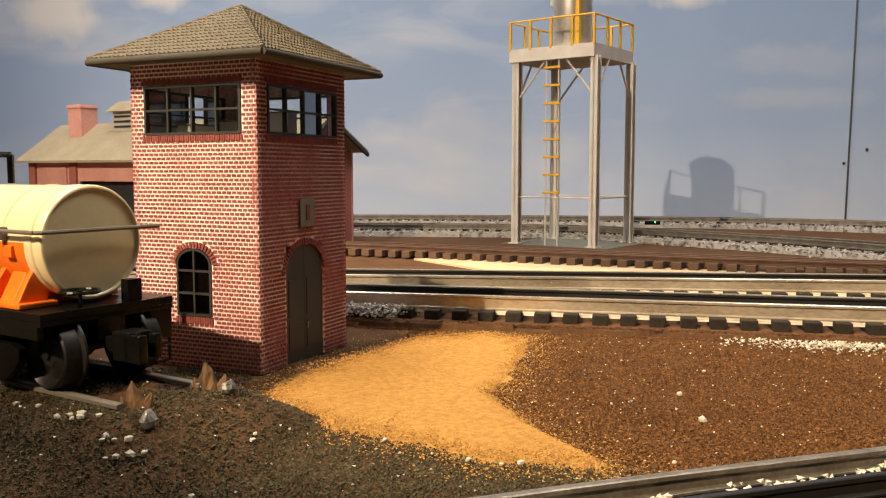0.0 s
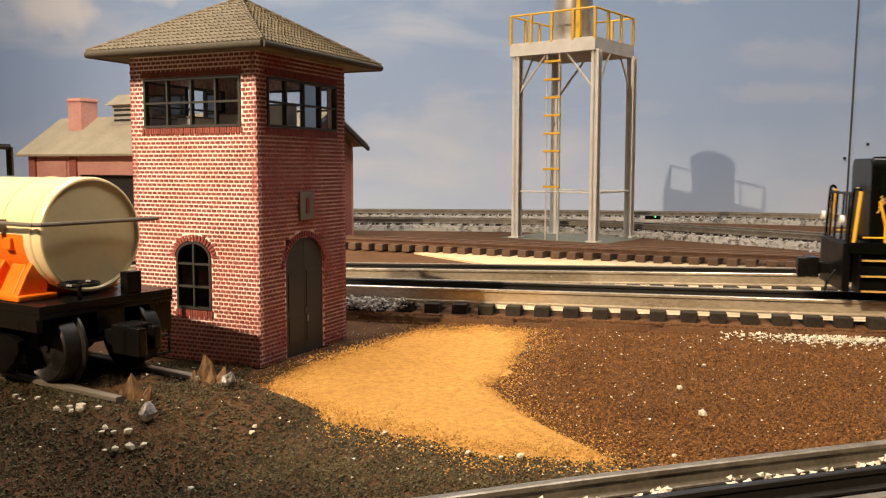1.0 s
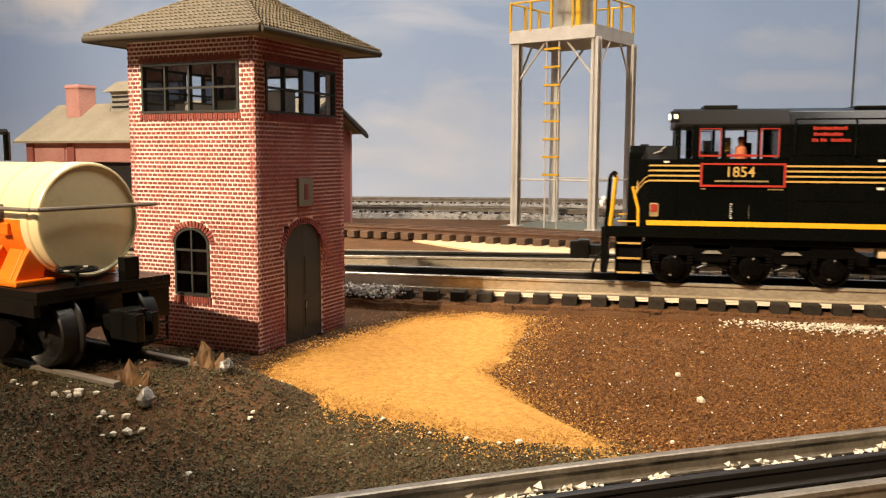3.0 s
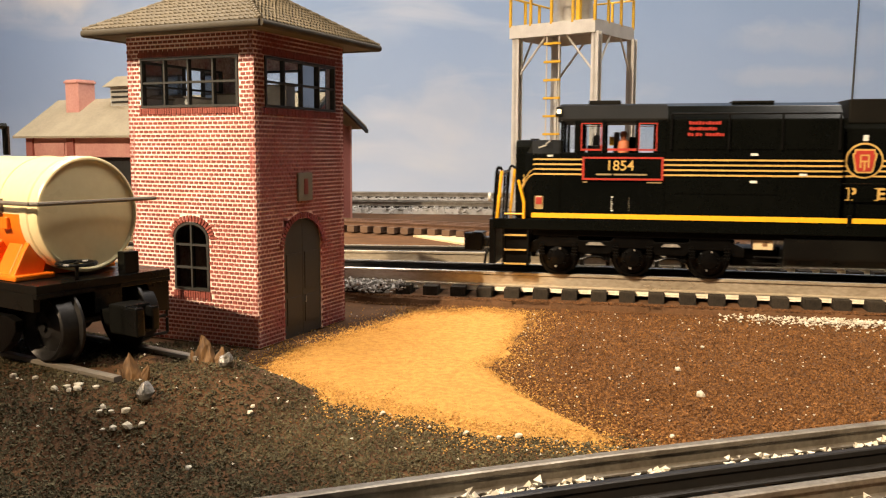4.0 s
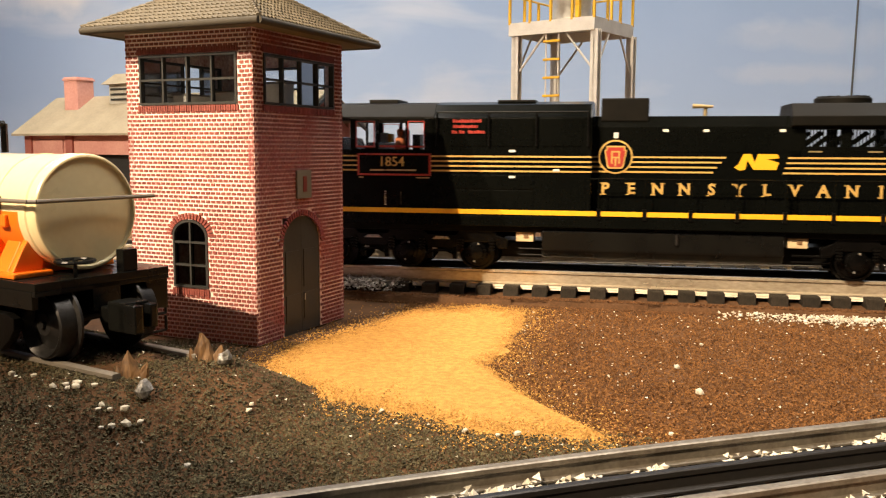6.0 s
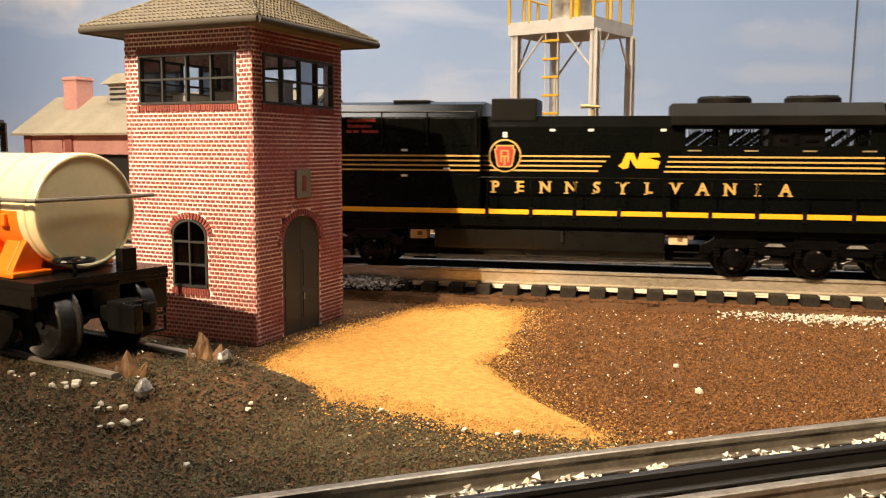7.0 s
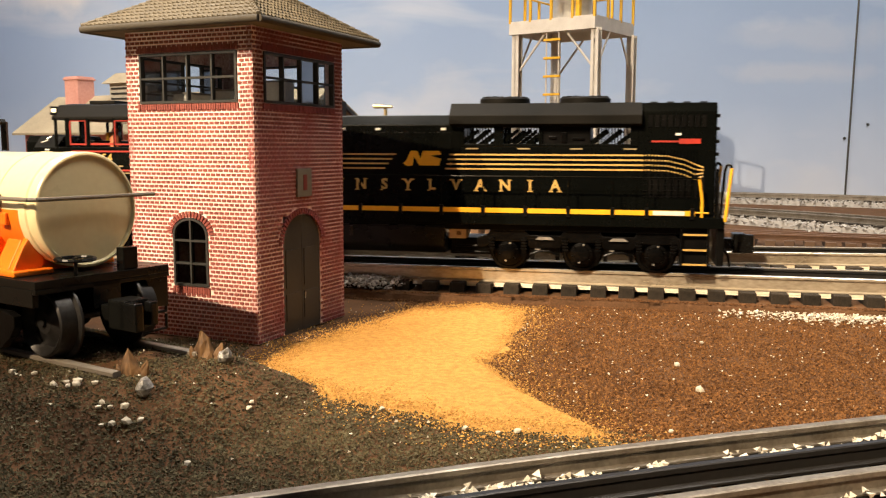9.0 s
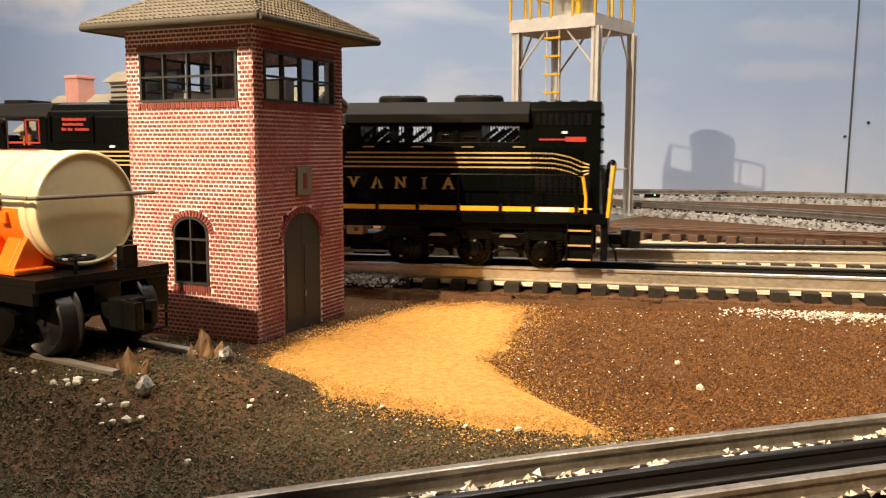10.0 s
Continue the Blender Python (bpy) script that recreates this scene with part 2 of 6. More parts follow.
M = dict(
    sky=backdrop_paint(),
    wall=material("room_plaster", (0.14, 0.135, 0.125), scale=4, fine=80, bump=0.05, rough=0.8),
    ceil=material("ceiling_paint", (0.72, 0.71, 0.68), scale=4, fine=80, bump=0.05, rough=0.85),
    earth=material("brown_earth", (0.058, 0.030, 0.014), (0.125, 0.062, 0.028), scale=45, fine=900, rough=0.95, bump=0.6, spec=0.15),
    sand=material("ochre_sand", (0.58, 0.315, 0.080), (0.33, 0.165, 0.045), scale=420, fine=2600, rough=0.95, bump=1.0, spec=0.1, spread=0.6, bump_size=0.0009),
    tan=material("tan_roadbed", (0.62, 0.47, 0.28), scale=50, fine=800, rough=0.9, bump=0.2, spec=0.2),
    turf_brown=material("brown_turf", (0.040, 0.018, 0.007), (0.27, 0.124, 0.041), scale=60, fine=900, rough=0.95, bump=0, island=0.8, spec=0.15),
    turf_dark=material("dark_olive_turf", (0.022, 0.019, 0.011), (0.135, 0.112, 0.060), scale=60, fine=900, rough=0.95, bump=0, island=0.6, spec=0.15),
    sand_grain=material("sand_grains", (0.60, 0.34, 0.09), (0.20, 0.10, 0.03), scale=120, fine=900, rough=0.95, bump=0, island=0.8, spec=0.1),
    white_stone=material("white_ballast", (0.72, 0.66, 0.54), (0.42, 0.37, 0.28), scale=200, fine=900, rough=0.8, island=0.6, bump=0.2),
    grey_stone=material("grey_ballast", (0.42, 0.39, 0.34), (0.20, 0.18, 0.16), scale=200, fine=900, rough=0.85, island=0.7, bump=0.2),
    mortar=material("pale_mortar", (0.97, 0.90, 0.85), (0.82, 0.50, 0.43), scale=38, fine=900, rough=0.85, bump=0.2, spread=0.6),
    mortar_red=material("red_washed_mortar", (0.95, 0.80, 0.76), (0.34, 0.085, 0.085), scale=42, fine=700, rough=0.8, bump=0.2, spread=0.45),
    # cream that stands in for sunlight on the foot of the near rails
    lit_rail_foot=material("sunlit_foot_cream", (0.80, 0.72, 0.58), (0.62, 0.54, 0.42), scale=90, rough=0.6, bump=0.05),
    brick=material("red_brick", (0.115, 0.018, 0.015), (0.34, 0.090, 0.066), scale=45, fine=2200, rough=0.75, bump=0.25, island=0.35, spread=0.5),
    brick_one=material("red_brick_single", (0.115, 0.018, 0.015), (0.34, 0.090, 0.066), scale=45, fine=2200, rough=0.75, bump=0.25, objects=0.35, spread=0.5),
    # the same brick, with the shade of the door face put into its colour
    brick_shaded=material("shaded_red_brick", (0.10, 0.013, 0.016), (0.30, 0.066, 0.066), scale=42, fine=2200, rough=0.7, bump=0.25, island=0.35),
    roof=material("olive_grey_roof", (0.088, 0.072, 0.046), (0.142, 0.117, 0.078), scale=120, fine=1800, rough=0.85, bump=0.2, island=0.5),
    eave=material("dark_eave_paint", (0.036, 0.030, 0.020), (0.056, 0.046, 0.032), scale=120, fine=1200, rough=0.8, bump=0.15),
    trim=material("dark_grey_trim", (0.030, 0.030, 0.028), scale=150, rough=0.5, bump=0.05),
    door=material("charcoal_door", (0.020, 0.020, 0.0195), (0.034, 0.033, 0.031), scale=80, fine=900, rough=0.5, bump=0.1),
    sign=material("grey_sign", (0.16, 0.15, 0.12), rough=0.45, scale=80, bump=0.03),
    red_mark=material("dark_red_paint", (0.15, 0.018, 0.016), rough=0.5, bump=0.02),
    glass=glass("window_glass", see=0.97),
    smoke_glass=glass("smoked_glass", (0.6, 0.62, 0.65), 0.6),
    inside=material("dim_interior", (0.20, 0.17, 0.14), scale=60, rough=0.8),
    pale=material("pale_plastic", (0.62, 0.60, 0.55), scale=60, rough=0.5, bump=0.02),
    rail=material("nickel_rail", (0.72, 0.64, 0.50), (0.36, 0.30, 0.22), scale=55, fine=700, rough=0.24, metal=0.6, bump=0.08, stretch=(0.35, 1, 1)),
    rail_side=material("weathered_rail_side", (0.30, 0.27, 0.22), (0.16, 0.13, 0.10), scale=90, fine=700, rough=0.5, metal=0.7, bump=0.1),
    rail_dark=material("dark_rail", (0.035, 0.032, 0.030), scale=90, rough=0.4, metal=0.5, bump=0.1),
    rail_rust=material("rusty_rail", (0.16, 0.085, 0.045), (0.09, 0.045, 0.025), scale=90, fine=700, rough=0.6, metal=0.3, bump=0.2),
    tie=material("black_tie", (0.010, 0.008, 0.006), (0.040, 0.031, 0.022), scale=160, fine=1600, rough=0.8, objects=0.35, bump=0.6, stretch=(4, 1, 4), spec=0.2),
    tie_brown=material("brown_tie", (0.075, 0.042, 0.024), (0.13, 0.075, 0.042), scale=120, fine=1400, rough=0.85, objects=0.5, bump=0.3),
    steel=material("silver_grey_steel", (0.66, 0.62, 0.55), (0.54, 0.50, 0.44), scale=70, fine=900, rough=0.45, metal=0.0, bump=0.04),
    chrome=material("polished_tank", (0.74, 0.70, 0.62), scale=30, fine=300, rough=0.34, metal=0.75, bump=0.02),
    yellow=material("yellow_paint", (0.72, 0.42, 0.02), (0.62, 0.34, 0.02), scale=90, rough=0.45, bump=0.05),
    green=material("green_base", (0.15, 0.15, 0.11), scale=90, rough=0.7),
    cream=material("cream_tank_paint", (0.80, 0.68, 0.40), (0.74, 0.61, 0.34), scale=25, fine=400, rough=0.32, bump=0.02, coat=0.3),
    orange=material("orange_tank_paint", (0.85, 0.20, 0.012), (0.76, 0.16, 0.01), scale=30, fine=400, rough=0.33, bump=0.02, coat=0.3),
    black=material("satin_black", (0.003, 0.003, 0.003), (0.006, 0.006, 0.005), scale=60, fine=800, rough=0.28, bump=0.05, spec=0.25),
    grime=material("dusty_black", (0.002, 0.002, 0.002), (0.005, 0.0045, 0.004), scale=120, fine=1200, rough=0.34, bump=0.15, spec=0.09),
    wheel=material("dark_steel_wheel", (0.055, 0.052, 0.050), (0.028, 0.026, 0.025), scale=90, rough=0.42, metal=0.8, bump=0.05),
    taupe=material("grey_brown_rail", (0.17, 0.145, 0.115), scale=90, rough=0.5, bump=0.03),
    loco=material("gloss_dark_green_black", (0.0018, 0.0021, 0.0018), (0.0030, 0.0033, 0.0026), scale=25, fine=500, rough=0.20, bump=0.02, spec=0.09),
    loco_roof=material("roof_dull_black", (0.0045, 0.0045, 0.0038), (0.008, 0.007, 0.0055), scale=60, fine=900, rough=0.5, bump=0.05, spec=0.07),
    gold=material("gold_paint", (0.50, 0.32, 0.095), (0.42, 0.26, 0.070), scale=90, rough=0.4, bump=0.02),
    bright_yellow=material("bright_yellow_paint", (0.76, 0.40, 0.015), (0.68, 0.34, 0.012), scale=90, rough=0.4, bump=0.02),
    red=material("red_paint", (0.36, 0.030, 0.018), rough=0.4, scale=90, bump=0.02),
    white=material("white_paint", (0.75, 0.73, 0.68), rough=0.4, scale=90, bump=0.02),
    brass=material("brass_lever", (0.55, 0.42, 0.22), rough=0.35, metal=0.6, scale=90, bump=0.02),
    figure=material("driver_doll_paint", (0.45, 0.14, 0.06), rough=0.6),
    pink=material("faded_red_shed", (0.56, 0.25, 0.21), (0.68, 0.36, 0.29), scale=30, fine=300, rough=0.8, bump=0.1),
    # darker red of the pilasters; on the gables it paints in their shade
    pink_trim_shade=material("faded_red_trim_and_shade", (0.30, 0.090, 0.070), (0.40, 0.14, 0.11), scale=30, fine=300, rough=0.8, bump=0.1),
    shed_roof=material("tan_shed_roof", (0.25, 0.205, 0.135), (0.34, 0.285, 0.19), scale=30, fine=300, rough=0.9, bump=0.15),
    louvre=material("cream_louvre", (0.55, 0.52, 0.44), rough=0.7),
    bark=material("split_bark", (0.040, 0.019, 0.007), (0.20, 0.105, 0.038), scale=260, fine=1200, rough=0.6, bump=0.7, stretch=(1, 1, 0.3)),
    foil=material("grey_chip", (0.30, 0.28, 0.25), (0.03, 0.027, 0.023), scale=250, fine=900, rough=0.35, bump=0.4),
    truck_black=material("oily_black_casting", (0.0012, 0.0012, 0.0012), (0.0035, 0.0032, 0.003), scale=180, fine=1500, rough=0.17, bump=0.3, spec=0.16),
    # bright colour for highlights painted on the black locomotive parts
    glint=material("painted_glint_metal", (0.55, 0.52, 0.47), (0.30, 0.28, 0.25), scale=150, rough=0.3, metal=0.6, bump=0.05),
    turf_fine=material("fine_brown_turf", (0.045, 0.020, 0.008), (0.20, 0.092, 0.036), scale=60, fine=900, rough=0.95, bump=0, island=0.7, spec=0.15),
    lamp=glowing("lit_headlamp", (1.0, 0.80, 0.42), 3.0),
    panel=glowing("diffuser_glow", (1.0, 0.95, 0.88), 4.0),
    led=glowing("green_signal", (0.1, 1.0, 0.2), 4.0),
)

# ---- mesh tools ----


def bm_box(bm, x0, x1, y0, y1, z0, z1, m=None):
    vs = [bm.verts.new((x, y, z)) for x in (x0, x1) for y in (y0, y1) for z in (z0, z1)]
    if m:
        for v in vs:
            v.co = m @ v.co
    for q in ((0, 1, 3, 2), (4, 6, 7, 5), (0, 4, 5, 1), (2, 3, 7, 6), (0, 2, 6, 4), (1, 5, 7, 3)):
        bm.faces.new([vs[i] for i in q])
    return vs


def bm_rod(bm, a, b, r, seg=8, r2=None):
    a, b = Vector(a), Vector(b)
    q = (b - a).to_track_quat("Z", "Y").to_matrix()
    ends = []
    for p, rad in ((a, r), (b, r if r2 is None else r2)):
        ends.append([bm.verts.new(p + q @ Vector((rad * math.cos(i * math.tau / seg), rad * math.sin(i * math.tau / seg), 0))) for i in range(seg)])
    for i in range(seg):
        bm.faces.new((ends[0][i], ends[0][(i + 1) % seg], ends[1][(i + 1) % seg], ends[1][i]))
    bm.faces.new(ends[0][::-1])
    bm.faces.new(ends[1])


def bm_prism(bm, outline, x0, x1, axis="x", m=None):
    """Extrude a closed outline of (a, b): along x it is (y, z), along y (x, z), along z (x, y)."""
    def at(u, p):
        c = {"x": (u, p[0], p[1]), "y": (p[0], u, p[1]), "z": (p[0], p[1], u)}[axis]
        return bm.verts.new(m @ Vector(c) if m else c)
    lo, hi = [at(x0, p) for p in outline], [at(x1, p) for p in outline]
    k = len(outline)
    for i in range(k):
        bm.faces.new((lo[i], lo[(i + 1) % k], hi[(i + 1) % k], hi[i]))
    bm.faces.new(lo[::-1])
    bm.faces.new(hi)


def bm_lathe(bm, rows, seg=32, axis="x", centre=(0, 0, 0)):
    """Rows of (distance along the axis, radius), turned round the axis."""
    rings = []
    for u, r in rows:
        ring = []
        for i in range(seg):
            a = i * math.tau / seg
            c, s = r * math.cos(a), r * math.sin(a)
            ring.append(bm.verts.new(Vector(centre) + Vector({"x": (u, c, s), "y": (c, u, s), "z": (c, s, u)}[axis])))
        rings.append(ring)
    for r0, r1 in zip(rings, rings[1:]):
        for i in range(seg):
            bm.faces.new((r0[i], r0[(i + 1) % seg], r1[(i + 1) % seg], r1[i]))
    bm.faces.new(rings[0][::-1])
    bm.faces.new(rings[-1])


def bm_path(bm, pts, r, seg=6):
    for a, b in zip(pts, pts[1:]):
        bm_rod(bm, a, b, r, seg)


def mesh_of(name, bm, mat, bevel=0.0, smooth=False):
    bmesh.ops.recalc_face_normals(bm, faces=bm.faces)
    if bevel:
        bmesh.ops.bevel(bm, geom=[e for e in bm.edges if e.is_manifold and e.calc_face_angle(0) > 0.5], offset=bevel, segments=2, affect="EDGES", profile=0.6)
    me = bpy.data.meshes.new(name)
    bm.to_mesh(me)
    bm.free()
    me.materials.append(mat)
    if smooth:
        me.shade_smooth()
        me.set_sharp_from_angle(angle=radians(38))
    return me


def thing(name, label, category, m=None, group="", kind=""):
    ob = tagged(new(name), label, category, group, kind)
    ob.empty_display_size = 0.01
    if m:
        ob.matrix_world = m
    return ob


def solo(name, bm, mat, label, category, m=None, group="", kind="", bevel=0.0, smooth=False):
    ob = tagged(new(name, mesh_of(name, bm, mat, bevel, smooth)), label, category, group, kind)
    if m:
        ob.matrix_world = m
    return ob


def part(name, bm, mat, parent, label="", bevel=0.0, smooth=False):
    ob = new(name, mesh_of(name, bm, mat, bevel, smooth))
    ob.parent = parent
    return tagged(ob, label)


def box_part(name, b, mat, parent, label="", bevel=0.0):
    bm = bmesh.new()
    bm_box(bm, *b)
    return part(name, bm, mat, parent, label, bevel)


def shared(name, me, parent, m):
    ob = new(name, me)
    ob.parent = parent
    ob.matrix_local = m
    return ob


def letters(text, size, mat, depth=0.0002, bold=0.0):
    cu = bpy.data.curves.new("lettering", "FONT")
    cu.body, cu.size, cu.align_x, cu.align_y, cu.extrude = text, size, "CENTER", "CENTER", depth
    cu.resolution_u, cu.offset = 3, bold
    ob = bpy.data.objects.new("lettering", cu)
    scene.collection.objects.link(ob)
    bpy.context.view_layer.update()
    me = bpy.data.meshes.new_from_object(ob.evaluated_get(bpy.context.evaluated_depsgraph_get()))
    bpy.data.objects.remove(ob)
    me.materials.clear()
    me.materials.append(mat)
    return me


def grains(name, spots, mat, label, category, flat=0.7):
    """Many small loose four-sided grains in one mesh; spots: rows of x, y, z, size."""
    a = np.asarray(spots, dtype=float)
    k = len(a)
    base = np.array([(0, 0, 1), (0.94, 0, -0.33), (-0.47, 0.82, -0.33), (-0.47, -0.82, -0.33)])
    ang = np.random.uniform(0, math.tau, (k, 3))
    v = np.repeat(base[None], k, 0) * np.random.uniform(0.6, 1.4, (k, 4, 3))
    for ax, (i, j) in enumerate(((0, 1), (1, 2), (0, 2))):
        c, s = np.cos(ang[:, ax])[:, None], np.sin(ang[:, ax])[:, None]
        p, q = v[:, :, i].copy(), v[:, :, j].copy()
        v[:, :, i], v[:, :, j] = c * p - s * q, s * p + c * q
    v[:, :, 2] *= flat
    v = v * a[:, None, 3:4] + a[:, None, :3]
    f = (np.arange(k)[:, None, None] * 4 + np.array([(0, 1, 2), (0, 2, 3), (0, 3, 1), (1, 3, 2)])[None]).reshape(-1, 3)
    me = bpy.data.meshes.new(name)
    me.from_pydata(v.reshape(-1, 3).tolist(), [], f.tolist())
    me.materials.append(mat)
    return tagged(new(name, me), label, category, kind="stuff")


def inside_poly(x, y, poly):
    hit = False
    for (x0, y0), (x1, y1) in zip(poly, poly[1:] + poly[:1]):
        if (y0 > y) != (y1 > y) and x < (x1 - x0) * (y - y0) / (y1 - y0) + x0:
            hit = not hit
    return hit


# ---- room and layout base ----
BACK_Y = 1.60
SILL_DIST = 1.6
SHADE_LINE = Vector((-0.0465, 0.247, 0))     # a spot on the line where the sill's shade ends on the layout
WALL_AT = SHADE_LINE - SUN_H * SILL_DIST
SILL_Z = SILL_DIST * math.tan(radians(SUN_EL))


def build_room():
    bm = bmesh.new()
    bm_box(bm, -2.4, 2.4, BACK_Y, BACK_Y + 0.012, -0.02, ROOM_TOP)
    solo("backdrop", bm, M["sky"], "backdrop board painted with hazy blue sky and clouds", "backdrop", kind="structure")
    bm = bmesh.new()
    bm_rod(bm, (0.7345, BACK_Y - 0.0012, 0.0), (0.7535, BACK_Y - 0.0012, 1.2), 0.0016, 6)
    solo("backdrop_seam", bm, M["trim"], "dark cable line running up the painted backdrop", "cable", kind="structure")
    for px, pz in ((0.728, 0.106), (0.769, 0.131)):
        bm = bmesh.new()
        bm_rod(bm, (px, BACK_Y - 0.002, pz), (px, BACK_Y, pz), 0.0026, 10)
        solo("screw_head", bm, M["trim"], "small dark screw head in the painted backdrop", "screw", group="screws in the backdrop")
    def south(x):
        return WALL_AT.y + (x - WALL_AT.x) * SUN_SIDE.y / SUN_SIDE.x

    for name, x0, x1 in (("wall_west", -2.46, -2.4), ("wall_east", 2.4, 2.46)):
        bm = bmesh.new()
        bm_box(bm, x0, x1, south((x0 + x1) / 2) - 0.02, BACK_Y, -1.0, ROOM_TOP)
        solo(name, bm, M["wall"], "plain pale plaster wall of the room", "wall", kind="structure")
    plan = [(-2.46, BACK_Y + 0.06), (-2.46, south(-2.46)), (2.46, south(2.46)), (2.46, BACK_Y + 0.06)]
    for name, z0, z1, mat in (("ceiling", ROOM_TOP, ROOM_TOP + 0.05, "ceil"), ("floor", -1.05, -1.0, "wall")):
        bm = bmesh.new()
        bm_prism(bm, plan, z0, z1, "z")
        solo(name, bm, M[mat], "plain %s of the room" % ("white ceiling" if name == "ceiling" else "floor"), name, kind="structure")
    # unseen window wall added behind the camera, square to the sun, to shape its light
    m = Matrix.Translation(WALL_AT) @ Matrix((SUN_SIDE, SUN_H, (0, 0, 1))).transposed().to_4x4()
    w0, w1, top = WIN_W0, WIN_W1, WIN_TOP
    bm = bmesh.new()
    for b in ((-2.6, w0, -0.06, 0, -1.0, ROOM_TOP), (w1, 4.2, -0.06, 0, -1.0, ROOM_TOP), (w0, w1, -0.06, 0, -1.0, SILL_Z), (w0, w1, -0.06, 0, top, ROOM_TOP)):
        bm_box(bm, *b)
    solo("wall_south", bm, M["wall"], "unseen plaster wall with a wide opening, added to shape the sunlight", "wall", m=m, kind="structure")
    win = thing("window_1", "pale wooden frame in the opening of the added wall", "window", m=m, kind="structure")
    for b in ((w0, w0 + 0.03, SILL_Z, top), (w1 - 0.03, w1, SILL_Z, top)):
        box_part("window_frame", (b[0], b[1], -0.045, -0.015, b[2], b[3]), M["pale"], win)
    for lx, ly in LAMPS:
        lamp = thing("ceiling_light", "flat white ceiling light with a glowing diffuser", "light", group="ceiling lights", m=pose(lx, ly, ROOM_TOP))
        box_part("frame", (-0.17, 0.17, -0.62, 0.62, -0.03, 0), M["pale"], lamp)
        box_part("diffuser", (-0.15, 0.15, -0.60, 0.60, -0.045, -0.031), M["panel"], lamp)


    body = thing("spotlight", "small black spotlight aimed at the layout", "light", m=look(SPOT_AT, SPOT_TO))
    bm = bmesh.new()
    rings = []
    for z, r in ((0.012, 0.034), (0.05, 0.034), (0.09, 0.018)):
        rings.append([bm.verts.new((r * math.cos(i * math.tau / 24), r * math.sin(i * math.tau / 24), z)) for i in range(24)])
    for r0, r1 in zip(rings, rings[1:]):
        for i in range(24):
            bm.faces.new((r0[i], r0[(i + 1) % 24], r1[(i + 1) % 24], r1[i]))
    bm.faces.new(rings[-1])
    part("housing", bm, M["black"], body, smooth=True)


# opening of the added wall; its top keeps the sun off the backdrop
WIN_W0, WIN_W1, WIN_TOP = -1.9, 0.32, 1.885
build_room()


CAR_YAW = -33.0
CAR_AT = Vector((-0.1177, 0.3011, 0))
CA = Vector((math.cos(radians(CAR_YAW)), math.sin(radians(CAR_YAW)), 0))
CN = Vector((-CA.y, CA.x, 0))


def rise(x, y):
    """Height of the ground: a low turf bank carries the siding of the tank car."""
    r = Vector((x, y, 0)) - CAR_AT
    d = math.hypot(max(0, abs(r.dot(CN)) - 0.020), max(0, r.dot(CA) - 0.030))
    f = min(1, max(0, 1 - d / 0.045))
    return 0.0160 * f * f * (3 - 2 * f)


def build_ground():
    n = 150
    bm = bmesh.new()
    xs = np.concatenate([np.linspace(-2.4, -0.46, 6), np.linspace(-0.45, -0.31, 15), np.linspace(-0.30, 0.36, n), np.linspace(0.37, 2.4, 8)])
    ys = np.concatenate([np.linspace(0.06, 0.17, 3), np.linspace(0.18, 0.62, n), np.linspace(0.63, BACK_Y, 8)])
    grid = [[bm.verts.new((x, y, -0.0006 + (rise(x, y) if x > -0.45 else 0) + (0.0012 * noise.noise((x * 40, y * 40, 0)) + 0.0005 * noise.noise((x * 160, y * 160, 3)) if -0.3 < x < 0.36 and 0.18 < y < 0.62 else 0))) for x in xs] for y in ys]
    for r0, r1 in zip(grid, grid[1:]):
        for i in range(len(xs) - 1):
            bm.faces.new((r0[i], r0[i + 1], r1[i + 1], r1[i]))
    solo("ground", bm, M["earth"], "brown earth covering of the model railway layout", "ground", kind="structure", smooth=True)
    bm = bmesh.new()
    bm_box(bm, -2.4, 2.4, 0.06, BACK_Y, -0.05, -0.004)
    solo("layout_board", bm, M["inside"], "thick board that carries the model railway layout", "board", kind="structure")


build_ground()

SAND = [(-0.0735, 0.3467), (-0.0454, 0.3060), (-0.0084, 0.2855), (0.0152, 0.2676), (0.0533, 0.2600), (0.0345, 0.2972), (0.0198, 0.3512),
        (0.0380, 0.4153), (0.0470, 0.4725), (0.0243, 0.4893), (-0.0140, 0.4740), (-0.0400, 0.4260), (-0.0640, 0.3830)]


SAND_RIM = []


